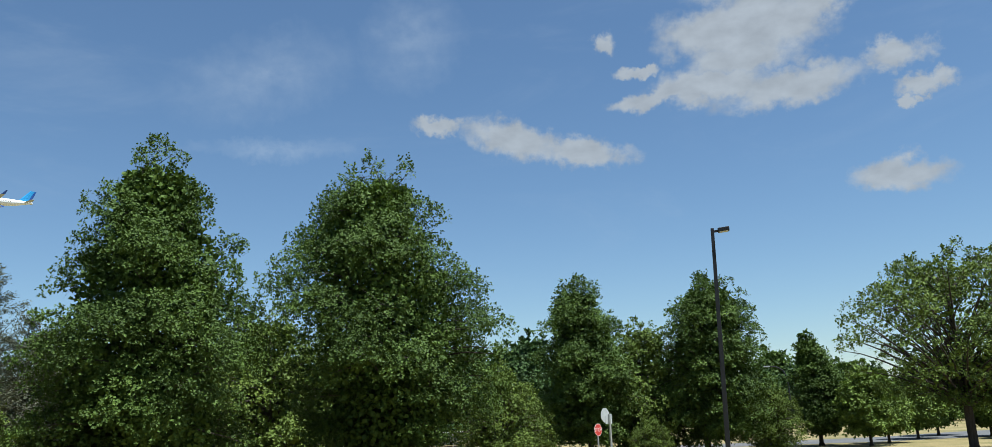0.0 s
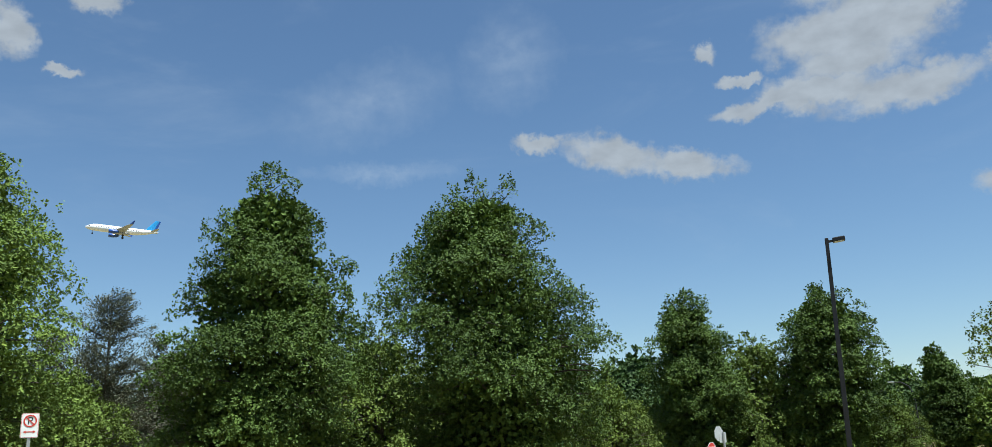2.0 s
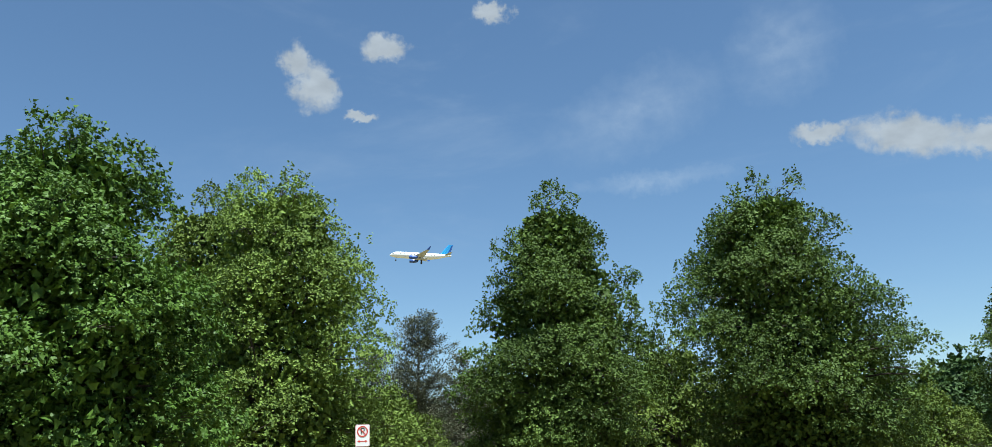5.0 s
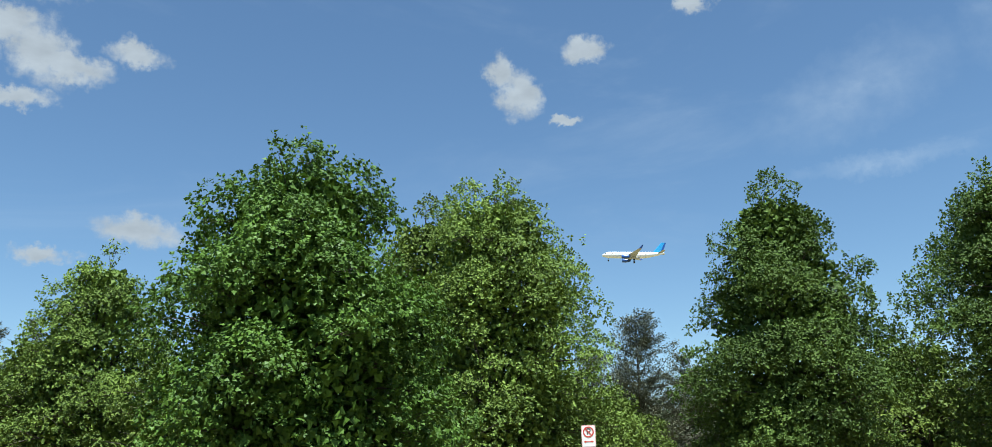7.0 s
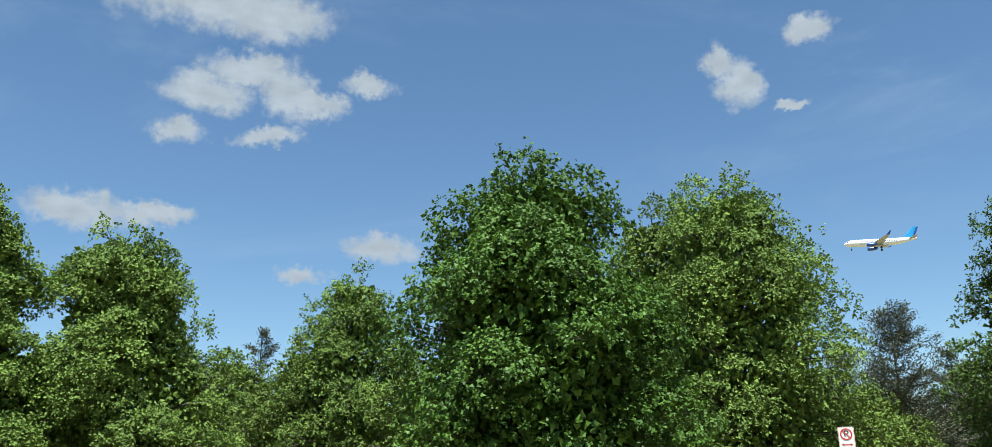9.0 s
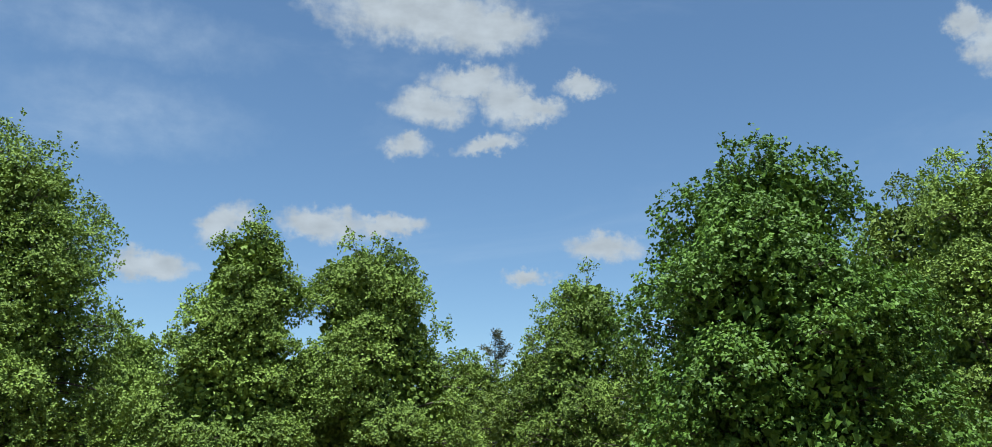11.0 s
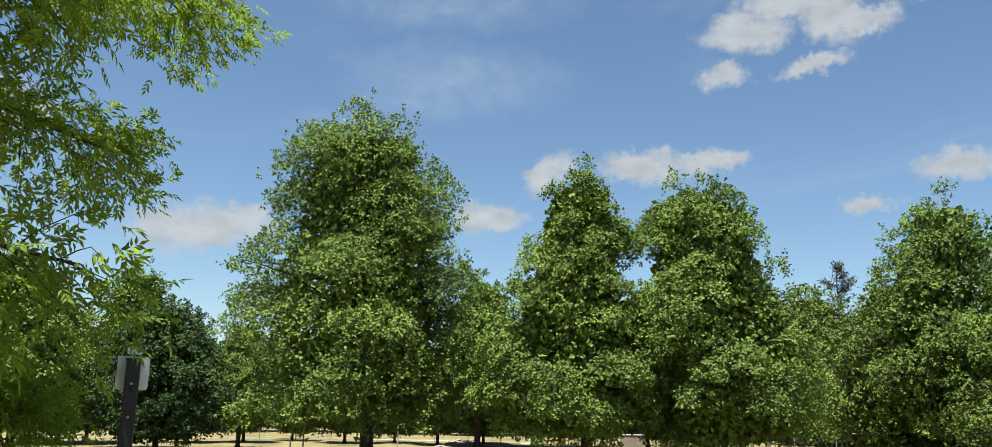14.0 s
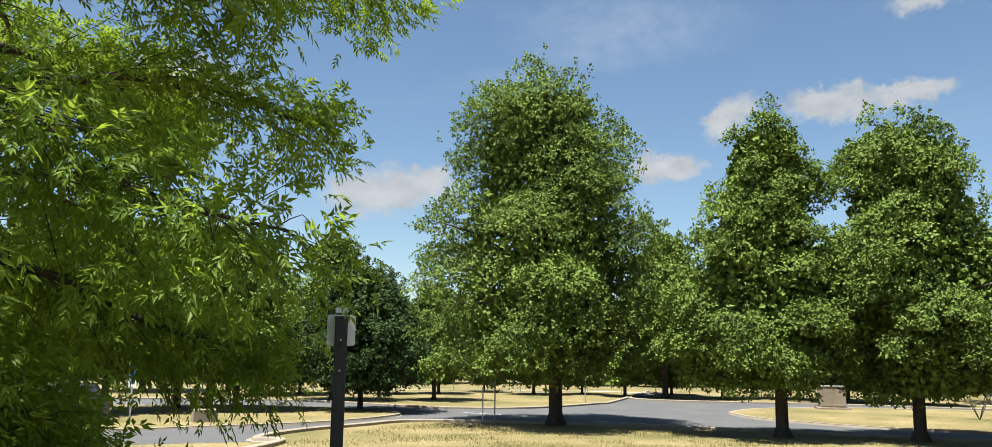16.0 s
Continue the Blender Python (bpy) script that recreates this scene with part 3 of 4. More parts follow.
def slab(name, outline, mat, lift, label, category):
    """A flat paved or planted area laid on the ground."""
    bm = bmesh.new()
    vs = [bm.verts.new((p[0], p[1], lie(p[0], p[1]) + lift)) for p in outline]
    edges = [bm.edges.new((vs[i], vs[(i + 1) % len(vs)])) for i in range(len(vs))]
    bmesh.ops.triangle_fill(bm, edges=edges, use_beauty=True)
    for fc in bm.faces:
        if fc.normal.z < 0:
            fc.normal_flip()
    return tagged(part(name, bm, mat), label, category, kind="structure")


def kerb(line, closed=False, label="pale concrete kerb along the road", wide=0.3):
    """A concrete kerb: rounded top, gutter apron on both sides."""
    prof = [(-wide, -0.05), (-wide, 0.11), (-wide + 0.03, 0.135), (-0.03, 0.135), (0, 0.105), (0.03, 0.02), (0.28, 0.01), (0.28, -0.05)]
    bm = bmesh.new()
    rows = []
    n = len(line)
    for i, p in enumerate(line):
        a = line[(i - 1) % n] if closed or i else p
        b = line[(i + 1) % n] if closed or i < n - 1 else p
        d = (Vector(b) - Vector(a)).normalized()
        nx, ny = d.y, -d.x
        rows.append([bm.verts.new((p[0] + nx * o, p[1] + ny * o, lie(p[0], p[1]) + h)) for o, h in prof])
    for i in range(n if closed else n - 1):
        a, b = rows[i], rows[(i + 1) % n]
        for j in range(len(prof) - 1):
            bm.faces.new((a[j], b[j], b[j + 1], a[j + 1]))
    bmesh.ops.recalc_face_normals(bm, faces=bm.faces)
    return tagged(part("kerb", bm, CONCRETE), label, "kerb", kind="structure")


# the road: a wide bend of asphalt with planted islands in it
ROAD = [(-10, -34), (-22.2, -20.2), (-25.6, -16.2), (-28.2, -17.2), (-31, -17.2), (-34, -16.5), (-37.4, -15.6), (-38.8, -11.5), (-39.8, -5.4),
        (-39.3, 0.1), (-38.6, 5.0), (-38.2, 12), (-36, 30), (-62, 30), (-64.5, 10), (-64.8, 4), (-64.6, -8.4), (-80, -8.0), (-80, -9.6), (-60.1, -9.6), (-56.5, -10.3),
        (-51.5, -12.2), (-48.6, -14.6), (-47.6, -18), (-48.6, -22), (-49.8, -28), (-47.5, -36), (-40, -50), (-20, -55)]
slab("road", ROAD, ASPHALT, 0.012, "grey asphalt road curving between dry lawns", "road")
kerb(smooth_line([(-14, -13), (-25.0, -15.0), (-26.0, -16.4), (-28.2, -17.1), (-31, -17.1), (-34, -16.4), (-37.2, -15.4), (-38.6, -11.5), (-39.6, -5.4), (-39.1, 0.1), (-38.4, 5.0), (-38, 12), (-36, 30)])[::-1])
kerb(smooth_line([(-40, -50), (-47.5, -36), (-49.8, -28), (-48.6, -22), (-47.6, -18), (-48.6, -14.6), (-51.5, -12.2), (-56.5, -10.3), (-60.1, -9.6), (-80, -9.6)])[::-1])
kerb(smooth_line([(-80, -8.0), (-64.6, -8.4), (-64.8, 4), (-64.5, 10), (-62, 30)])[::-1])
ISLE_A = smooth_line([(-24.0, -26.5), (-26.0, -23.6), (-30.2, -20.7), (-33.7, -18.4), (-38.3, -17.2), (-41.8, -17.8), (-43.8, -21.8), (-42.4, -29.4), (-36, -36.5), (-28, -34)], 6, True)
ISLE_B = smooth_line([(-49.8, -1.2), (-46.5, 0.4), (-43.5, 4.5), (-42.3, 9.7), (-41, 20), (-46, 26), (-56, 24), (-60.8, 14), (-60.0, 6.1), (-56.3, 0.4), (-52.0, -1.4)], 6, True)
for isle in (ISLE_A, ISLE_B):
    slab("island", isle, LAWN, 0.13, "dry grass traffic island", "island")
    kerb(isle, True)
slab("far_road", [(4, 73), (19.0, 69.8), (29.4, 68.2), (37.9, 69.2), (70, 74), (70, 88), (41.1, 81.2), (33.5, 77.3), (21.0, 76.3), (4, 79)], ASPHALT, 0.012, "grey asphalt road behind young trees", "road")


def dash(a, b, wide=0.12):
    a, b = Vector(a), Vector(b)
    d = (b - a).normalized()
    n = Vector((d.y, -d.x)) * wide / 2
    slab("lane_line", [a + n, b + n, b - n, a - n], LINE_PAINT, 0.018, "worn white painted lane line", "lane line")


dash((-41.9, -7.6), (-41.3, -5.0))
dash((-38.95 - 1.2, 1.7), (-38.7 - 1.2, 4.6))
dash((-27.6, -21.8), (-28.3, -19.4))
dash((-46.4, -24.4), (-46.2, -22.4))
dash((-44.6, -15.2), (-44.2, -13.0))

# ---- trees ----
OVAL = [(0.10, 0.14), (0.17, 0.27), (0.30, 0.35), (0.47, 0.33), (0.60, 0.28), (0.73, 0.24), (0.84, 0.17), (0.92, 0.10), (1.0, 0.02)]
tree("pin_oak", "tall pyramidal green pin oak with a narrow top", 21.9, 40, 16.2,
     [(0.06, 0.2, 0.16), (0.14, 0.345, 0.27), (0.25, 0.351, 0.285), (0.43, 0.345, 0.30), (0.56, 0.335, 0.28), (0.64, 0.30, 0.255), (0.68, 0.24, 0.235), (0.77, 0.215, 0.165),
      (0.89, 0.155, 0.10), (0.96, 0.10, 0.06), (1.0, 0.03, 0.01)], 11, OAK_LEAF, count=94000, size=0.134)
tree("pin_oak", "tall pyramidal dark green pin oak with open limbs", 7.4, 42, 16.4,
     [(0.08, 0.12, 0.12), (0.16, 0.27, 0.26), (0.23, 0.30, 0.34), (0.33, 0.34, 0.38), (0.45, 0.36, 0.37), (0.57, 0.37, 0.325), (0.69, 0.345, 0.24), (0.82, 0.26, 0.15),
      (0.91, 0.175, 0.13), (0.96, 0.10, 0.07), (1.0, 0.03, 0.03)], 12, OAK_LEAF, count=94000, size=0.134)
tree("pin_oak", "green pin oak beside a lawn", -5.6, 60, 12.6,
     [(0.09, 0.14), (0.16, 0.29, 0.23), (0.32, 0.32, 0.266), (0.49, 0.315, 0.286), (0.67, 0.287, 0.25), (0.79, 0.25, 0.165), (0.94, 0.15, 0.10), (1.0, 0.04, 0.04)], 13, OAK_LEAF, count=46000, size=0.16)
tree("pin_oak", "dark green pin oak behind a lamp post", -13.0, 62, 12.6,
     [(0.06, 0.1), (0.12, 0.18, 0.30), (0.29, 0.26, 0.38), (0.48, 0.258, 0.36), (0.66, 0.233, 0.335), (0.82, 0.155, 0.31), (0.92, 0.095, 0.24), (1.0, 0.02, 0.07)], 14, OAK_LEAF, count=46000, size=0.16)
tree("young_tree", "young dense green tree on the lawn", -19.8, 70, 8.6,
     [(0.1, 0.12), (0.18, 0.216, 0.306), (0.45, 0.244, 0.294), (0.73, 0.202, 0.194), (0.87, 0.149, 0.106), (1.0, 0.05, 0.02)], 15, OAK_LEAF, count=24000, size=0.16)
tree("locust_tree", "spreading light green tree with an open layered crown", -28.0, 58, 12.4,
     [(0.2, 0.1), (0.3, 0.42), (0.5, 0.56), (0.7, 0.52), (0.85, 0.40), (0.95, 0.24), (1.0, 0.08)], 16, LIGHT_LEAF, count=32000, base=0.2, low=12, high=50, size=0.16, trunk_r=0.27, pad=0.10, flat=0.4, cover=1.1, inner=0.05)
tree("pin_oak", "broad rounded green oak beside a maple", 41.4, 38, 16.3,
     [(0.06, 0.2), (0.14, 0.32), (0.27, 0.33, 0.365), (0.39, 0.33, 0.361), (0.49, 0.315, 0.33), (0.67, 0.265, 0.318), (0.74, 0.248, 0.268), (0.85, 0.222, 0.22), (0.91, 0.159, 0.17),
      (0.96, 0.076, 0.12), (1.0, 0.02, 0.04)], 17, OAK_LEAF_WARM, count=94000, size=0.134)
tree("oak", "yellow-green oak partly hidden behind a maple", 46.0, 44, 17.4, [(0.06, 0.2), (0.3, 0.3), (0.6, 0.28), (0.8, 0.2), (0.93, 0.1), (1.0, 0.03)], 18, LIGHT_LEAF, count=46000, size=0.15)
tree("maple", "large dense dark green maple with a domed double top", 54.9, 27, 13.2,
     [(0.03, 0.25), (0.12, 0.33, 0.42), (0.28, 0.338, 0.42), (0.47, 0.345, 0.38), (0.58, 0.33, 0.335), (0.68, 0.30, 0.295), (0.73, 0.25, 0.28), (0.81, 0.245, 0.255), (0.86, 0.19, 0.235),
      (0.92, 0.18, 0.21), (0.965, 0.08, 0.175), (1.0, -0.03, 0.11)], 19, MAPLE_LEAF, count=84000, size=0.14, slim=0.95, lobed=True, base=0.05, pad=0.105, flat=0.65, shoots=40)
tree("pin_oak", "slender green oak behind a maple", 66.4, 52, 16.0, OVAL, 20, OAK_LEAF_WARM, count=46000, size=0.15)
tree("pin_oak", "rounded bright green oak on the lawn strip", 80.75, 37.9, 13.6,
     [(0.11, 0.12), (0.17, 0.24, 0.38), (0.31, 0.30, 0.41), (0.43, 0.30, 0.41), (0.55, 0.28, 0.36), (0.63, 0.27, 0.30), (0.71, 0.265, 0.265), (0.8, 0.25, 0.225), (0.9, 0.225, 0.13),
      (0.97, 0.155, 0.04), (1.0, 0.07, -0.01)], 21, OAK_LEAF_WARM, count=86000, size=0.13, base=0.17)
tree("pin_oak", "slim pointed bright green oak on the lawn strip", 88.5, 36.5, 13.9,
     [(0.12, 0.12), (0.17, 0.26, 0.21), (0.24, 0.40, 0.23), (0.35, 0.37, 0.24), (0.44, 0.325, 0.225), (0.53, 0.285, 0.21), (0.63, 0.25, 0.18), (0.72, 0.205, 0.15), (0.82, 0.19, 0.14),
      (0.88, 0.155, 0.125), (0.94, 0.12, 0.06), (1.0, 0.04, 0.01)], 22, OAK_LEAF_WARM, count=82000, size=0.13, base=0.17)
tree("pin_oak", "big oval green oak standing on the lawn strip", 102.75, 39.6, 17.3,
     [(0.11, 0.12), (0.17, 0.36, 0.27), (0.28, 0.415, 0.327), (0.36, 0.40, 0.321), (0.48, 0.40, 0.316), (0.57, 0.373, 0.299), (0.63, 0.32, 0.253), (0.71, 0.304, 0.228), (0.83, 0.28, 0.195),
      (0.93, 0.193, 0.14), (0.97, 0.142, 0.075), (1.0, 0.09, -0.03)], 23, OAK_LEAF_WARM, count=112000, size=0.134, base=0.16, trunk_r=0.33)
tree("oak", "light green tree beyond the road", 117.4, 59, 12.0, OVAL, 24, OAK_LEAF_WARM, count=28000, size=0.16)
tree("maple", "dark dense maple on a grass island", 115.6, 47.5, 8.6, [(0.12, 0.2), (0.18, 0.42), (0.35, 0.48), (0.6, 0.42), (0.85, 0.25), (1.0, 0.05)], 25, DARK_LEAF, count=30000, size=0.15, base=0.16)

YOUNG = [(0.12, 0.1), (0.2, 0.30), (0.35, 0.38), (0.55, 0.34), (0.75, 0.24), (0.9, 0.12), (1.0, 0.03)]
LOW = [(0.02, 0.25), (0.12, 0.46), (0.35, 0.52), (0.6, 0.44), (0.8, 0.28), (0.92, 0.14), (1.0, 0.04)]


def spread_copies(first, places):
    """Copies of a tree at (turn, distance, height share, turn of the tree)."""
    for i, (turn, far, share) in enumerate(places):
        x, y = polar(turn, far)
        c = copy_thing(first, pose(x, y, lie(x, y), 0, 0, (i * 137.5) % 360))
        c.scale = (share, share, share)


# light green younger trees between and behind the big ones
first = tree("small_tree", "yellow-green young tree filling a gap behind taller oaks", 15.1, 56, 10.6, LOW, 31, LIGHT_LEAF, count=20000, size=0.19, base=0.06, group="young trees", twigs=False)
spread_copies(first, [(0.2, 55, 0.62), (-9.3, 64, 0.93), (-17.0, 64, 0.45), (33.6, 44, 0.66), (74.2, 78, 1.33), (69.2, 56, 1.12),
                      (61.6, 46, 0.85), (-9.4, 57, 0.27), (-2.2, 70, 0.45), (37.0, 60, 0.9)])
second = tree("small_tree", "young green tree with a thin trunk near the fence", 98.2, 70, 7.6, YOUNG, 32, OAK_LEAF_WARM, count=8000, size=0.25, base=0.22, group="lawn trees", twigs=False)
spread_copies(second, [(95.2, 75.5, 0.85), (92.0, 71, 1.0), (88.6, 73, 1.05), (84.5, 74, 0.95), (80.5, 70, 1.1), (101.0, 73, 0.8), (104.2, 71, 1.0), (107.5, 74, 0.7), (110.5, 70, 0.9),
                       (113.8, 69, 0.85), (119.5, 68, 0.95), (122.5, 66, 0.9), (-22.6, 68, 0.8), (-23.6, 72, 0.72), (-25.2, 78, 0.8), (-26.3, 84, 0.85), (-29.0, 80, 0.8), (-30.6, 76, 0.8)])
third = tree("oak", "full green oak with a dark trunk on a grass island", 125.0, 47.5, 11.0, [(0.17, 0.1), (0.24, 0.3), (0.35, 0.38), (0.55, 0.34), (0.75, 0.24), (0.9, 0.12), (1.0, 0.03)], 33, OAK_LEAF_WARM, count=20000, size=0.19, base=0.2, group="island trees", twigs=False)
spread_copies(third, [(123.4, 47, 0.9), (126.9, 48.5, 0.95), (131.0, 46, 0.95), (135.5, 44, 0.95), (140.0, 42, 0.9), (129.0, 72, 1.2), (121.0, 66, 0.9), (-31.5, 60, 1.0), (95.6, 69, 1.28), (84.8, 69, 1.22), (110.8, 60, 0.8)])

# woods behind the fence
wood_a = tree("wood_tree", "dark green broadleaf tree at the edge of the woods", 20, 100, 12.5, LOW, 41, DARK_LEAF, count=5500, size=0.46, base=0.04, group="woods", twigs=False, shoots=20, pad=0.13)
wood_b = tree("wood_tree", "mid-green broadleaf tree at the edge of the woods", 27, 98, 12.0, LOW, 42, OAK_LEAF, count=5500, size=0.46, base=0.04, group="woods", twigs=False, shoots=20, pad=0.13)
rw = random.Random(5)
turn = -36.0
row = 0
while turn < 150:
    for depth in (0, 1):
        far = (96 if depth == 0 else 112) + rw.uniform(-4, 4) + (45 if turn < -9 else 0)
        share = rw.uniform(0.72, 1.0) * (1.12 if depth else 0.95) * (0.9 if turn > 76 else 1.0)
        spread_copies(wood_a if rw.random() < 0.55 else wood_b, [(turn + rw.uniform(-1, 1) + depth * 1.7, far, share)])
    turn += 4.0

conifer("conifer", "half-dead grey-green conifer in front of the woods", 31.9, 76, 16.0, 5.6, 51, count=46000, layers=44, size=0.24)
conifer("conifer", "grey-green conifer standing behind oaks", 35.0, 80, 13.0, 4.8, 52, count=28000, layers=34, size=0.26)
conifer("conifer", "dull grey conifer behind young trees", 28.6, 82, 12.8, 5.0, 55, count=28000, layers=34, size=0.26)
conifer("pine", "tall thin dark pine above the woods", 72.5, 104, 20.4, 4.4, 53, count=3800, bare=0.55, layers=9, group="pines")
conifer("pine", "leaning ragged pine above the woods", 69.9, 104, 19.8, 4.6, 54, count=3800, bare=0.52, layers=9, group="pines")

# the near ash whose boughs hang into the view
ash_tree("ash_tree", "ash tree close by with bright feathered leaves on drooping boughs", polar(144.3, 8.6), 9.0,
         [(0.05, 0.2), (0.16, 0.36), (0.22, 0.44), (0.29, 0.49), (0.34, 0.42), (0.40, 0.40), (0.47, 0.45), (0.58, 0.53), (0.68, 0.56), (0.78, 0.48), (0.9, 0.26), (1.0, 0.08)],
         64, ASH_LEAF, BARK, 84, 30, 48000, 0.082)


# ---- street furniture ----
def box(bm, sx, sy, sz, m=None, bevel=0.0, shape=None):
    """A box of that size about m's origin, its edges rounded; returns its verts."""
    made = bmesh.ops.create_cube(bm, size=1.0)["verts"]
    bmesh.ops.scale(bm, vec=(sx, sy, sz), verts=made)
    if bevel:
        edges = list({e for v in made for e in v.link_edges})
        made = list({v for f in bmesh.ops.bevel(bm, geom=edges, offset=bevel, segments=2, affect="EDGES", profile=0.5)["faces"] for v in f.verts} | {v for v in made if v.is_valid})
    if m is not None:
        bmesh.ops.transform(bm, matrix=m, verts=made)
    return made


def tube_line(bm, pts, r, sides=10, r_end=None):
    """A round bar along the points."""
    pts = [Vector(p) for p in pts]
    rows = []
    for i, p in enumerate(pts):
        d = (pts[min(i + 1, len(pts) - 1)] - pts[max(i - 1, 0)]).normalized()
        ref = Vector((0, 0, 1)) if abs(d.z) < 0.9 else Vector((1, 0, 0))
        a = d.cross(ref).normalized()
        b = d.cross(a)
        rr = r if r_end is None else r + (r_end - r) * i / (len(pts) - 1)
        rows.append([bm.verts.new(p + rr * (a * math.cos(2 * math.pi * k / sides) + b * math.sin(2 * math.pi * k / sides))) for k in range(sides)])
    for u, v in zip(rows, rows[1:]):
        for k in range(sides):
            bm.faces.new((u[k], u[(k + 1) % sides], v[(k + 1) % sides], v[k]))
    bm.faces.new(rows[0][::-1])
    bm.faces.new(rows[-1])
    bmesh.ops.recalc_face_normals(bm, faces=bm.faces)


def plate(outline, thick, y=0.0):
    """A flat plate in the x-z plane with the given outline, thick along y."""
    bm = bmesh.new()
    front = [bm.verts.new((p[0], y - thick / 2, p[1])) for p in outline]
    rear = [bm.verts.new((p[0], y + thick / 2, p[1])) for p in outline]
    bm.faces.new(front)
    bm.faces.new(rear[::-1])
    n = len(outline)
    for i in range(n):
        bm.faces.new((front[(i + 1) % n], front[i], rear[i], rear[(i + 1) % n]))
    bmesh.ops.recalc_face_normals(bm, faces=bm.faces)
    return bm


def rounded(w, h, r, cz=0.0):
    pts = []
    for cx, cy, a0 in ((w / 2 - r, h / 2 - r, 0), (-w / 2 + r, h / 2 - r, 90), (-w / 2 + r, -h / 2 + r, 180), (w / 2 - r, -h / 2 + r, 270)):
        for k in range(5):
            a = radians(a0 + 22.5 * k)
            pts.append((cx + r * math.cos(a), cz + cy + r * math.sin(a)))
    return pts


def octagon(r, cz=0.0):
    return [(r * math.cos(radians(22.5 + 45 * k)), cz + r * math.sin(radians(22.5 + 45 * k))) for k in range(8)]


def ring(r0, r1, cz, y, thick=0.004, n=40):
    bm = bmesh.new()
    rows = []
    for rr, yy in ((r0, y), (r1, y), (r1, y + thick), (r0, y + thick)):
        rows.append([bm.verts.new((rr * math.cos(2 * math.pi * k / n), yy, cz + rr * math.sin(2 * math.pi * k / n))) for k in range(n)])
    for j in range(4):
        a, b = rows[j], rows[(j + 1) % 4]
        for k in range(n):
            bm.faces.new((a[k], a[(k + 1) % n], b[(k + 1) % n], b[k]))
    bmesh.ops.recalc_face_normals(bm, faces=bm.faces)
    return bm


def letters(name, text, size, mat, parent, x, y, z):
    """Raised lettering that faces -y, turned into a mesh."""
    cu = bpy.data.curves.new(name, "FONT")
    cu.body, cu.size, cu.align_x, cu.align_y, cu.extrude = text, size, "CENTER", "CENTER", 0.0015
    tmp = new(name, cu)
    me = bpy.data.meshes.new_from_object(tmp.evaluated_get(bpy.context.evaluated_depsgraph_get()))
    bpy.data.objects.remove(tmp)
    me.materials.append(mat)
    me.transform(pose(x, y, z, 90, 0, 0))
    ob = new(name, me)
    ob.parent = parent
    return ob


def facing(x, y):
    """The turn that makes a sign at (x, y) face the camera's stand."""
    return math.degrees(math.atan2(-x, y))


def lamp_post():
    x, y = polar(-14.09, 35)
    root = empty("street_lamp", x, y, turn=-14, label="black square steel lamp post with a flat shoebox head", category="street lamp")
    root.rotation_euler.y += radians(1.5)
    bm = bmesh.new()
    vs = box(bm, 0.2, 0.2, 10.15, pose(0, 0, 5.07), 0.015)
    for v in vs:
        k = 1 - 0.32 * v.co.z / 10.15
        v.co.x, v.co.y = v.co.x * k, v.co.y * k
    part("pole", bm, BLACK_PAINT, root)
    bm = bmesh.new()
    box(bm, 0.32, 0.32, 0.5, pose(0, 0, 0.25), 0.03)
    part("base_cover", bm, BLACK_PAINT, root)
    bm = bmesh.new()
    box(bm, 0.22, 0.07, 0.09, pose(0.15, 0, 10.02, 0, -6, 0), 0.01)
    part("arm", bm, BLACK_PAINT, root)
    bm = bmesh.new()
    vs = box(bm, 0.46, 0.34, 0.16, pose(0.44, 0, 10.07, 0, -6, 0), 0.025)
    head = part("lamp_head", bm, BLACK_PAINT, root)
    bm = bmesh.new()
    box(bm, 0.34, 0.26, 0.02, pose(0.44, 0, 9.985, 0, -6, 0), 0.004)
    part("lens", bm, SIGN_BACK, head, "pale glass lens")


lamp_post()


def far_lamp():
    x, y = polar(-18.0, 118)
    root = empty("street_lamp", x, y, turn=-18, label="far grey lamp post with a curved arm", category="street lamp")
    bm = bmesh.new()
    tube_line(bm, [(0.6, 0, 0), (0.6, 0, 5.0), (0.5, 0, 6.6), (0.1, 0, 7.5), (-0.7, 0, 8.0), (-1.6, 0, 8.1)], 0.11, 8, 0.06)
    part("pole", bm, BLACK_PAINT, root)
    bm = bmesh.new()
    box(bm, 0.9, 0.3, 0.16, pose(-1.9, 0, 8.08), 0.05)
    part("lamp_head", bm, STEEL, root)


far_lamp()


def post_of(root, h, r=0.03, mat=None, name="post"):
    bm = bmesh.new()
    box(bm, 2 * r, 1.5 * r, h, pose(0, 0.03, h / 2), 0.006)
    return part(name, bm, mat or STEEL, root)


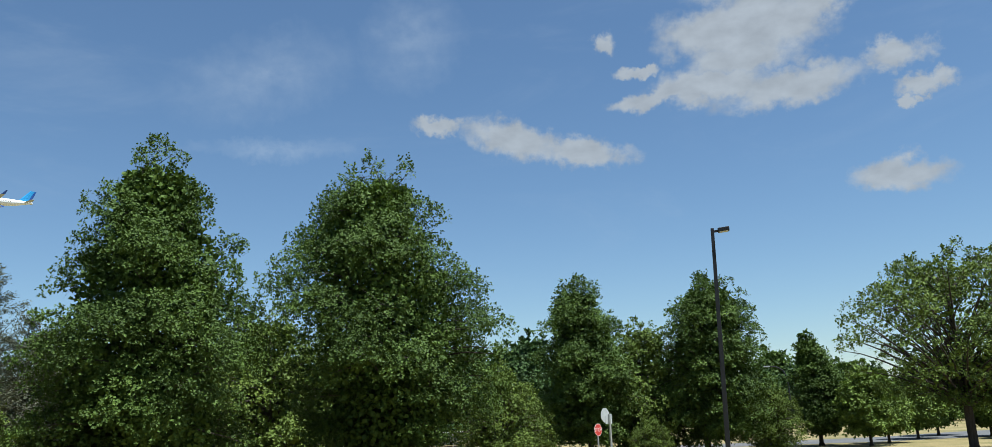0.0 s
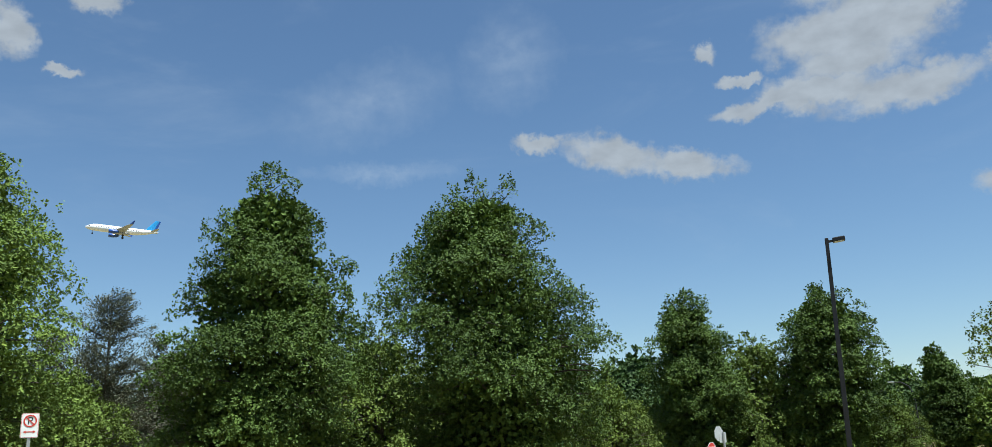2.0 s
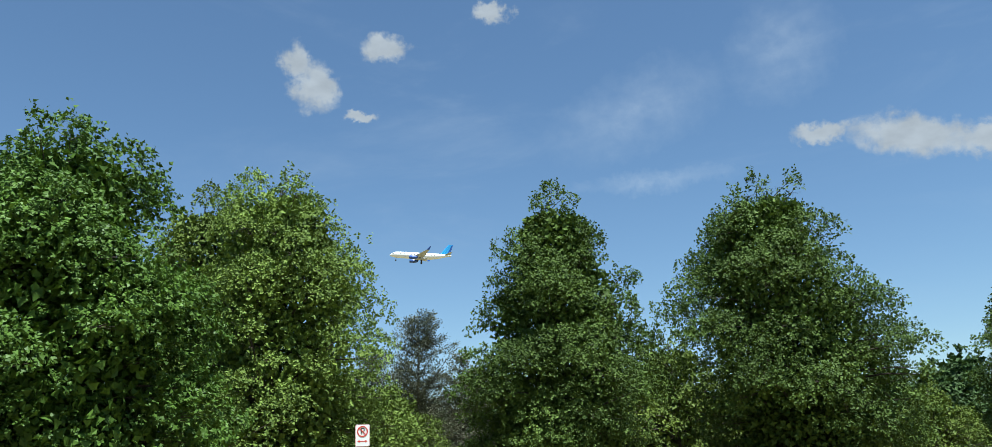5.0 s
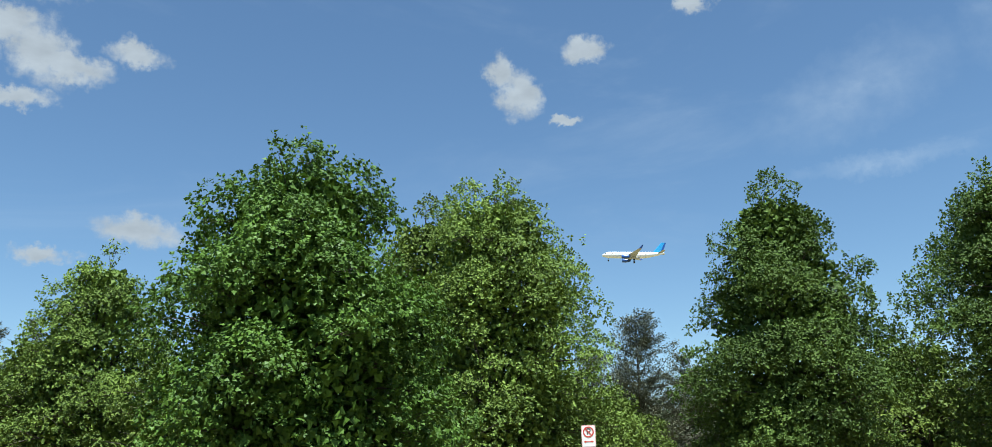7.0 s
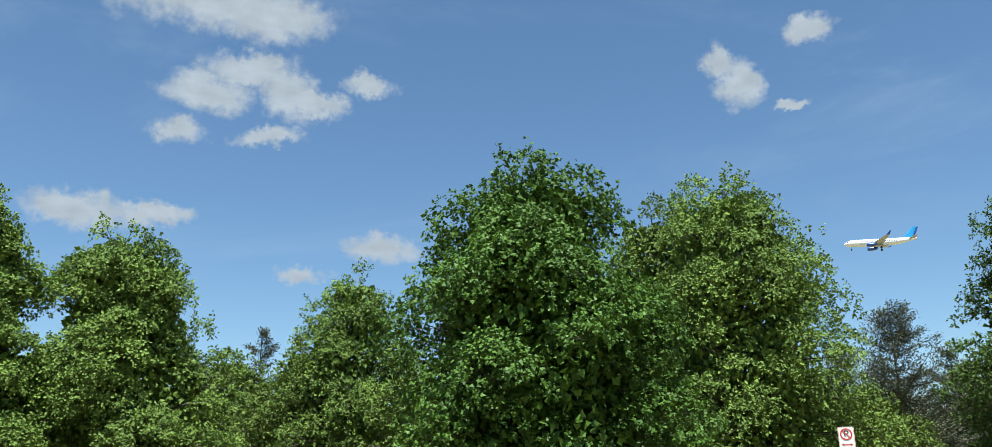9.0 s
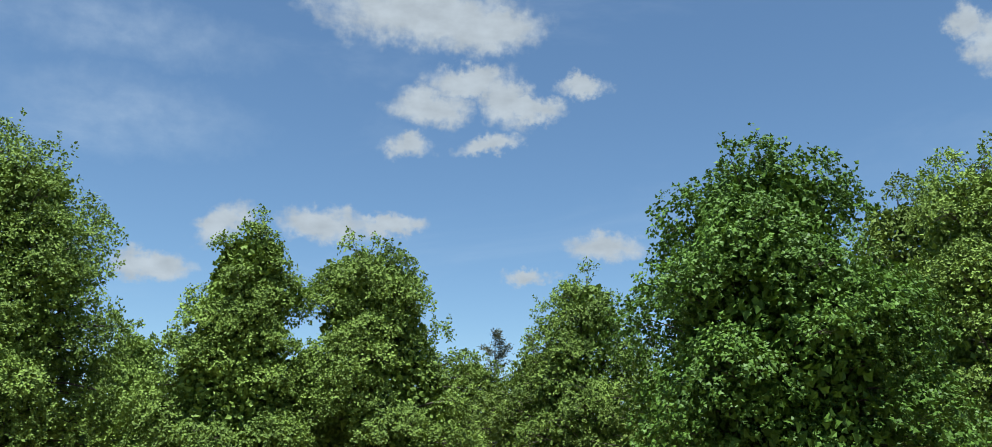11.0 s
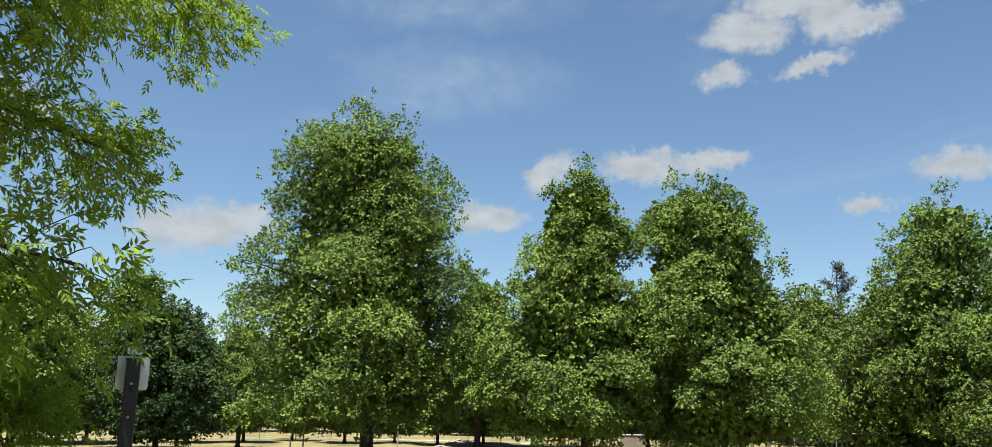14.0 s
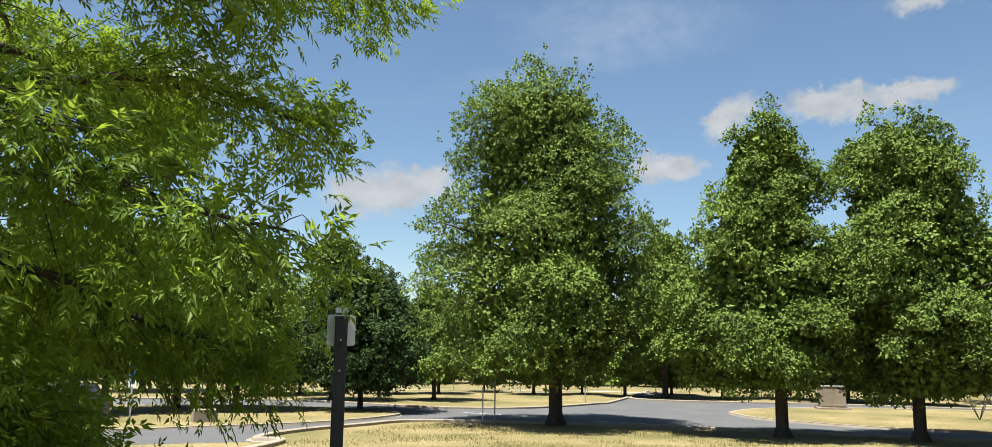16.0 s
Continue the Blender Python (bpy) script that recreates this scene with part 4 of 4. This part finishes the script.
def no_parking_sign():
    x, y = polar(35.45, 19.5)
    top = 3.97 - lie(x, y)
    root = empty("parking_sign", x, y, turn=facing(x, y), label="white no-parking sign with red ring on a steel post", category="sign")
    post_of(root, top - 0.02)
    cz = top - 0.235
    panel = part("panel", plate(rounded(0.31, 0.47, 0.03, cz), 0.004), SIGN_WHITE, root)
    part("border", plate(rounded(0.30, 0.46, 0.028, cz), 0.001, -0.0026), SIGN_RED, panel)
    part("face", plate(rounded(0.286, 0.446, 0.024, cz), 0.001, -0.0040), SIGN_WHITE, panel)
    letters("letter", "P", 0.2, SIGN_BLACK, panel, 0, -0.0060, cz + 0.085)
    part("ring", ring(0.092, 0.117, cz + 0.088, -0.0105), SIGN_RED, panel)
    bm = bmesh.new()
    box(bm, 0.2, 0.004, 0.02, pose(0, -0.0095, cz + 0.088, 0, 45, 0))
    part("slash", bm, SIGN_RED, panel)
    arrow = [(-0.11, 0), (-0.06, 0.028), (-0.06, 0.009), (0.06, 0.009), (0.06, 0.028), (0.11, 0), (0.06, -0.028), (0.06, -0.009), (-0.06, -0.009), (-0.06, -0.028)]
    part("arrow", plate([(a, cz - 0.12 + b) for a, b in arrow], 0.002, -0.0065), SIGN_RED, panel)


no_parking_sign()


def stop_sign(x, y, turn, centre, r, label, posts=0.03):
    root = empty("stop_sign", x, y, turn=turn, label=label, category="sign")
    post_of(root, centre + r * 0.8, posts)
    panel = part("panel", plate(octagon(r, centre), 0.004), SIGN_WHITE, root)
    part("face", plate(octagon(r * 0.94, centre), 0.001, -0.0030), SIGN_RED, panel)
    letters("lettering", "STOP", r * 0.82, SIGN_WHITE, panel, 0, -0.0060, centre)
    return root


sx, sy = polar(-6.08, 36)
stop_sign(sx, sy, facing(sx, sy) + 52, 2.36, 0.26, "red stop sign on a steel post by the road")
sx, sy = polar(106.8, 41.2)
stop_sign(sx, sy, facing(sx, sy) - 55, 2.3, 0.38, "red stop sign seen edge-on on a pale post")
sx, sy = polar(107.6, 42.0)
root = empty("marker_post", sx, sy, label="slim pale steel post beside the road", category="post")
post_of(root, 1.55, 0.035)


def sign_from_behind():
    x, y = polar(-6.9, 33)
    root = empty("road_sign", x, y, turn=facing(x, y) + 55, label="bare grey back of an octagonal road sign on a post", category="sign")
    post_of(root, 2.95, 0.04)
    part("octagonal_panel", plate([(a - 0.2, b) for a, b in octagon(0.28, 2.9)], 0.004, 0.08), SIGN_BACK, root)
    part("panel", plate(rounded(0.42, 0.36, 0.03, 2.76), 0.004, 0.07), SIGN_BACK, root)


sign_from_behind()


def sign_post_near():
    x, y = polar(116.75, 9.5)
    g = lie(x, y)
    root = empty("sign_post", x, y, turn=facing(x, y), label="dark square steel post with white signs facing away", category="sign")
    bm = bmesh.new()
    box(bm, 0.135, 0.135, 3.47 - g, pose(0, 0, (3.47 - g) / 2), 0.012)
    pole = part("post", bm, POST_PAINT, root)
    bm = bmesh.new()
    box(bm, 0.15, 0.15, 0.03, pose(0, 0, 3.475 - g), 0.008)
    part("cap", bm, POST_PAINT, pole)
    part("panel", plate(rounded(0.30, 0.33, 0.03, 3.345 - g), 0.004, 0.075), SIGN_WHITE, root, "pale back of a sign panel")
    part("panel", plate(rounded(0.14, 0.06, 0.015, 3.56 - g), 0.004, 0.075), SIGN_WHITE, root, "small pale sign panel")
    for h in (3.24, 2.92):
        bm = bmesh.new()
        tube_line(bm, [(0, -0.068, h - g), (0, -0.082, h - g)], 0.012, 8)
        part("bolt", bm, STEEL, pole, "zinc bolt head")
    bm = bmesh.new()
    box(bm, 0.028, 0.004, 0.08, pose(0, -0.0695, 3.19 - g))
    part("slot", bm, RUBBER, pole, "dark slot in the post")


sign_post_near()


def blue_sign(turn, far, top, w, h, label):
    x, y = polar(turn, far)
    root = empty("road_sign", x, y, turn=facing(x, y) - 20, label=label, category="sign")
    post_of(root, top, 0.035)
    panel = part("panel", plate(rounded(w, h, 0.03, top - h / 2), 0.004), SIGN_WHITE, root)
    part("face", plate(rounded(w * 0.88, h * 0.62, 0.02, top - h * 0.36), 0.001, -0.003), SIGN_BLUE, panel)
    for k in range(2):
        bm = bmesh.new()
        box(bm, w * 0.6, 0.002, h * 0.05, pose(0, -0.003, top - h * (0.76 + 0.1 * k)))
        part("lettering", bm, SIGN_BLUE, panel)


blue_sign(100.8, 56.9, 2.6, 0.3, 0.45, "small blue and white sign on a thin post")
blue_sign(129.5, 37.5, 2.62, 0.32, 1.0, "tall blue and white parking sign on a post")


def concrete_block():
    x, y = polar(125.2, 38.7)
    bm = bmesh.new()
    box(bm, 1.0, 0.55, 0.56, pose(0, 0, 0.38), 0.03)
    ob = part("concrete_block", bm, CONCRETE)
    ob.matrix_world = pose(x, y, lie(x, y), 0, 0, facing(x, y) + 12)
    tagged(ob, "plain grey concrete block on the dry grass", "block")


concrete_block()


def utility_box():
    x, y = polar(85.5, 57.5)
    root = empty("utility_box", x, y, z=0.13, turn=facing(x, y) + 15, label="weathered grey utility cabinet on a concrete pad", category="utility box")
    bm = bmesh.new()
    box(bm, 1.9, 1.2, 0.14, pose(0, 0, 0.05), 0.02)
    part("pad", bm, CONCRETE, root)
    bm = bmesh.new()
    box(bm, 1.5, 0.85, 1.25, pose(0, 0, 0.745), 0.03)
    body_ = part("body", bm, CONCRETE, root)
    for sx_ in (-0.37, 0.37):
        bm = bmesh.new()
        box(bm, 0.68, 0.02, 1.08, pose(sx_, -0.43, 0.75), 0.006)
        part("door", bm, CONCRETE, body_)
    bm = bmesh.new()
    box(bm, 1.6, 0.95, 0.06, pose(0, 0, 1.4), 0.02)
    part("lid", bm, STEEL, root)


utility_box()


def bare_shrub(turn, far, seed):
    rng = np.random.default_rng(seed)
    x, y = polar(turn, far)
    root = empty("bare_shrub", x, y, z=0.13, label="nearly leafless many-stemmed shrub on the grass", category="shrub", group="bare shrubs")
    n = 9
    q = np.linspace(0, 1, 6)
    a = rng.uniform(0, 6.28, n)
    out = np.stack([np.cos(a) * 0.45, np.sin(a) * 0.45, np.full(n, 1.0)], -1)
    p = out[:, None] * (rng.uniform(1.2, 2.2, n)[:, None] * q)[..., None] + np.cumsum(rng.normal(0, 0.03, (n, 6, 3)), 1) * q[None, :, None]
    v, f = tubes(p, np.full((n, 1), 0.028) * (1 - 0.75 * q), 5)
    fast_mesh("stemwork", v, f, BARK_GREY, root, smooth=True, kind="stuff")
    c = 160
    own = rng.integers(0, n, c)
    k = rng.integers(3, 6, c)
    vv, ff = leaves(rng, p[own, k] + rng.normal(0, 0.1, (c, 3)), rng.normal(0, 1, (c, 3)), 0.12, 0.6)
    fast_mesh("crown", vv, ff, LIGHT_LEAF, root, kind="stuff")


bare_shrub(80.9, 52.5, 1)
bare_shrub(77.6, 52.0, 2)


# ---- fence ----
def fence():
    line = smooth_line([(-52, -66), (-66.9, -32.7), (-75.8, -14.2), (-74.5, -2), (-70.8, 9.4), (-62, 40), (-40, 72), (-8, 90), (30, 104)], 12)
    pts = [line[0]]
    for p in line:                                     # a post every three metres
        while (p - pts[-1]).length > 3.0:
            pts.append(pts[-1] + (p - pts[-1]).normalized() * 3.0)
    root = empty("fence", pts[0].x, pts[0].y, 0.0, label="grey chain-link fence along the edge of the lawn", category="fence")
    o = pts[0]
    post_bm = bmesh.new()
    tube_line(post_bm, [(0, 0, 0), (0, 0, 1.78)], 0.035, 8)
    first_post = part("post", post_bm, STEEL, root)
    for p in pts[1:]:
        c = first_post.copy()
        scene.collection.objects.link(c)
        c.location = (p.x - o.x, p.y - o.y, 0)
    lines = np.array([[(p.x - o.x, p.y - o.y, h) for p in pts] for h in (1.74, 0.08)])
    v, f = tubes(lines, np.full(lines.shape[:2], 0.022), 6)
    fast_mesh("rail", v, f, STEEL, root)
    wires = []
    step = 0.3
    for a, b in zip(pts, pts[1:]):
        n = int(3.0 / step)
        for k in range(n):
            for s in (1, -1):
                u0, u1 = k / n, min(1, max(0, (k + s * 3.0) / n))
                wires.append([((a.x + (b.x - a.x) * u - o.x), (a.y + (b.y - a.y) * u - o.y), h) for u, h in ((u0, 0.1), (u1, 1.72))])
    w = np.array(wires)
    v, f = tubes(w, np.full(w.shape[:2], 0.0035), 3)
    fast_mesh("wire_mesh", v, f, STEEL, root, kind="stuff")


fence()


# ---- parked cars ----
def car(turn, far, heading, paint, label, long=4.7, wide=1.85, high=1.7):
    x, y = polar(turn, far)
    root = empty("car", x, y, turn=heading, label=label, category="car", group="parked cars")
    side = [(-2.3, 0.35), (-2.32, 0.75), (-2.25, 0.98), (-1.2, 1.05), (1.9, 1.08), (2.28, 1.02), (2.34, 0.6), (2.3, 0.33)]
    side = [(a * long / 4.65, b) for a, b in side]

    def loft(sections, mat, name, parent):
        bm = bmesh.new()
        rows = [[bm.verts.new(p) for p in s] for s in sections]
        n = len(rows[0])
        for a, b in zip(rows, rows[1:]):
            for i in range(n):
                bm.faces.new((a[i], a[(i + 1) % n], b[(i + 1) % n], b[i]))
        bm.faces.new(rows[0])
        bm.faces.new(rows[-1][::-1])
        bmesh.ops.recalc_face_normals(bm, faces=bm.faces)
        bmesh.ops.bevel(bm, geom=list(bm.edges), offset=0.03, segments=2, affect="EDGES", profile=0.5)
        return part(name, bm, mat, parent)

    body_ = loft([[(a, s * wide / 2 * k, b) for a, b in side] for s, k in ((-1, 0.97), (-1, 1.0), (1, 1.0), (1, 0.97))][1:3], paint, "body", root)
    roof = [(-1.25, 1.04), (-0.55, high - 0.03), (1.7, high), (2.1, 1.06)]
    loft([[(a, s * wide / 2 * (0.95 if b < 1.2 else 0.78), b) for a, b in roof] for s in (-1, 1)], paint, "cabin", root)
    for s in (-1, 1):
        bm = bmesh.new()
        q = [(-1.02, 1.10), (-0.48, high - 0.12), (1.6, high - 0.1), (1.9, 1.12)]
        y_at = lambda b: s * wide / 2 * (0.95 + (0.78 - 0.95) * (b - 1.04) / (high - 1.04)) + s * 0.008
        bm.faces.new([bm.verts.new((a, y_at(b), b)) for a, b in q])
        part("side_window", bm, DARK_GLASS, body_)
    for ax in (-1.42, 1.4):
        for s in (-1, 1):
            bm = bmesh.new()
            bmesh.ops.create_cone(bm, cap_ends=True, segments=24, radius1=0.35, radius2=0.35, depth=0.22, matrix=pose(ax, s * (wide / 2 - 0.1), 0.35, 90, 0, 0))
            bmesh.ops.bevel(bm, geom=list(bm.edges), offset=0.03, segments=2, affect="EDGES", profile=0.5)
            w = part("wheel", bm, RUBBER, root)
            bm = bmesh.new()
            bmesh.ops.create_cone(bm, cap_ends=True, segments=20, radius1=0.22, radius2=0.2, depth=0.03, matrix=pose(ax, s * (wide / 2 + 0.012), 0.35, 90, 0, 0))
            for k in range(5):
                box(bm, 0.05, 0.02, 0.2, pose(ax, s * (wide / 2 + 0.03), 0.35, 0, 72 * k, 0) @ pose(0, 0, 0.1))
            part("rim", bm, STEEL, w)
    for s in (-1, 1):
        bm = bmesh.new()
        box(bm, 0.08, 0.3, 0.16, pose(-2.27 * long / 4.65, s * wide * 0.36, 0.8), 0.02)
        part("headlight", bm, SIGN_WHITE, body_)
        bm = bmesh.new()
        box(bm, 0.08, 0.22, 0.22, pose(2.29 * long / 4.65, s * wide * 0.4, 0.85), 0.02)
        part("tail_light", bm, SIGN_RED, body_)


car(134.0, 39.5, 128, CAR_DARK, "dark parked car half hidden behind foliage")
car(135.5, 34, 40, CAR_WHITE, "white parked car behind the ash boughs")
car(137.6, 25, 55, CAR_WHITE, "pale parked car glimpsed through ash leaves")


# ---- the airliner coming in to land ----
def airliner():
    px, py = polar(31.7, 422)
    root = empty("airliner", px, py, 105.4, label="white regional jet with a blue tail, wheels down", category="airplane")
    # local +x is the nose, +y its left side
    root.matrix_world = pose(px, py, 105.4, 0, -4, 31.7 + 180)

    def hull(sections, sides=20):
        bm = bmesh.new()
        rows = []
        for x, z, ry, rz in sections:
            rows.append([bm.verts.new((x, ry * math.cos(2 * math.pi * k / sides), z + rz * math.sin(2 * math.pi * k / sides))) for k in range(sides)])
        for a, b in zip(rows, rows[1:]):
            for k in range(sides):
                fc = bm.faces.new((a[k], a[(k + 1) % sides], b[(k + 1) % sides], b[k]))
                fc.smooth = True
        bm.faces.new(rows[0])
        bm.faces.new(rows[-1])
        bmesh.ops.recalc_face_normals(bm, faces=bm.faces)
        return bm

    def blade(root_le, root_c, tip_le, tip_c, thick):
        """A wing from root to tip: leading edges and chords, chords along -x."""
        bm = bmesh.new()
        rows = []
        for (x, y, z), c, t in ((root_le, root_c, thick), (tip_le, tip_c, thick * 0.5)):
            shape = [(0, 0), (0.12, 0.5), (0.4, 0.6), (1, 0), (0.4, -0.35), (0.1, -0.35)]
            if abs(tip_le[1] - root_le[1]) < 0.5:
                rows.append([bm.verts.new((x - u * c, y + w * t, z)) for u, w in shape])
            else:
                rows.append([bm.verts.new((x - u * c, y, z + w * t)) for u, w in shape])
        n = len(rows[0])
        for k in range(n):
            bm.faces.new((rows[0][k], rows[0][(k + 1) % n], rows[1][(k + 1) % n], rows[1][k]))
        bm.faces.new(rows[0])
        bm.faces.new(rows[1])
        bmesh.ops.recalc_face_normals(bm, faces=bm.faces)
        return bm

    body_ = part("fuselage", hull([(15.8, -0.35, 0.05, 0.05), (15.4, -0.3, 0.5, 0.5), (14.4, -0.15, 1.0, 1.05), (12.6, 0, 1.42, 1.55), (10.5, 0, 1.5, 1.68), (-5, 0, 1.5, 1.68),
                                   (-9, 0.3, 1.3, 1.35), (-12.5, 0.75, 0.8, 0.85), (-15.2, 1.1, 0.3, 0.35), (-15.8, 1.15, 0.1, 0.12)]), PLANE_WHITE, root)
    part("belly_fairing", hull([(5.5, -1.35, 0.4, 0.2), (4, -1.4, 1.4, 0.6), (-2, -1.4, 1.4, 0.6), (-4.5, -1.3, 0.4, 0.2)]), PLANE_GREY, root)
    for s in (1, -1):
        wing = part("wing", blade((4.2, s * 1.2, -1.1), 5.6, (-3.0, s * 12.6, 0.4), 1.5, 0.6), PLANE_GREY, root)
        part("winglet", blade((-3.0, s * 12.6, 0.4), 1.5, (-4.6, s * 12.95, 2.2), 0.6, 0.14), PLANE_BLUE, wing)
        nac = part("engine", hull([(5.6, -1.9, 0.8, 0.8), (5.3, -1.9, 0.92, 0.92), (3.6, -1.9, 0.95, 0.95), (2.0, -1.85, 0.75, 0.75), (1.2, -1.8, 0.4, 0.4)]), PLANE_BLUE, root)
        nac.location = (0, s * 4.3, 0)
        bm = bmesh.new()
        box(bm, 3.0, 0.2, 0.8, pose(2.3, s * 4.3, -1.1), 0.05)
        part("pylon", bm, PLANE_GREY, root)
        part("tailplane", blade((-12.2, s * 0.6, 1.1), 2.8, (-14.8, s * 5.0, 1.6), 1.2, 0.3), PLANE_GREY, root)
        bm = bmesh.new()
        tube_line(bm, [(-0.6, s * 2.6, -1.2), (-0.6, s * 2.6, -2.9)], 0.14, 8)
        leg = part("gear_leg", bm, STEEL, root)
        for o in (-0.28, 0.28):
            bm = bmesh.new()
            bmesh.ops.create_cone(bm, cap_ends=True, segments=16, radius1=0.5, radius2=0.5, depth=0.34, matrix=pose(-0.6, s * 2.6 + o, -3.0, 90, 0, 0))
            part("wheel", bm, RUBBER, leg)
    fin = part("tail_fin", blade((-9.5, 0, 1.0), 5.2, (-14.0, 0, 6.6), 2.3, 0.42), PLANE_SKY, root)
    part("rudder", blade((-13.2, 0, 1.4), 1.6, (-15.4, 0, 6.5), 1.0, 0.2), PLANE_BLUE, fin)
    bm = bmesh.new()
    tube_line(bm, [(12.4, 0, -1.3), (12.4, 0, -2.8)], 0.1, 8)
    leg = part("gear_leg", bm, STEEL, root)
    for o in (-0.2, 0.2):
        bm = bmesh.new()
        bmesh.ops.create_cone(bm, cap_ends=True, segments=16, radius1=0.34, radius2=0.34, depth=0.22, matrix=pose(12.4, o, -2.9, 90, 0, 0))
        part("wheel", bm, RUBBER, leg)
    for s in (1, -1):
        bm = bmesh.new()
        bm.faces.new([bm.verts.new((x, s * w, z)) for x, w, z in ((14.55, 0.93, 0.3), (13.7, 1.22, 0.42), (13.6, 1.12, 0.85), (14.2, 0.8, 0.7))])
        part("cockpit_window", bm, DARK_GLASS, body_)
        bm = bmesh.new()
        for k in range(26):
            box(bm, 0.3, 0.03, 0.4, pose(11.0 - 0.72 * k, s * 1.485, 0.45))
        tagged(part("window_row", bm, DARK_GLASS, body_), kind="stuff")


airliner()


# ---- grass blades on the lawn strip by the road ----
def grass():
    rng = np.random.default_rng(71)
    n = 42000
    x, y = rng.uniform(-38.6, -21, n), rng.uniform(-15, 14, n)
    keep = (x * x + y * y > 20 ** 2) & (noise_mask(x, y) > rng.uniform(-0.6, 0.6, n))
    x, y = x[keep], y[keep]
    n = len(x)
    z = 1.4 * np.exp(-(x * x + y * y) / 400)
    a = rng.uniform(0, 6.28, n)
    h = rng.uniform(0.03, 0.10, n)
    w = rng.uniform(0.006, 0.014, n)
    lean_x, lean_y = rng.normal(0, 0.03, n), rng.normal(0, 0.03, n)
    dx, dy = np.cos(a) * w, np.sin(a) * w
    v = np.stack([np.stack([x - dx, y - dy, z], -1), np.stack([x + dx, y + dy, z], -1),
                  np.stack([x + lean_x + dx * 0.2, y + lean_y + dy * 0.2, z + h], -1), np.stack([x + lean_x - dx * 0.2, y + lean_y - dy * 0.2, z + h], -1)], 1).reshape(-1, 3)
    ob = fast_mesh("grass", v, np.arange(n * 4).reshape(n, 4), GRASS, kind="stuff")
    tagged(ob, "short half-dry grass blades on the lawn", "grass")


def noise_mask(x, y):
    return np.sin(x * 0.9 + 1.3 * np.sin(y * 0.6)) * np.cos(y * 0.8 + np.sin(x * 0.5)) + 0.3 * np.sin(x * 2.7 + y * 1.9)


GRASS = leafy("grass_blade", (0.10, 0.11, 0.03), (0.20, 0.17, 0.06), (0.2, 0.2, 0.05), (0.30, 0.24, 0.11), 0.7)
grass()
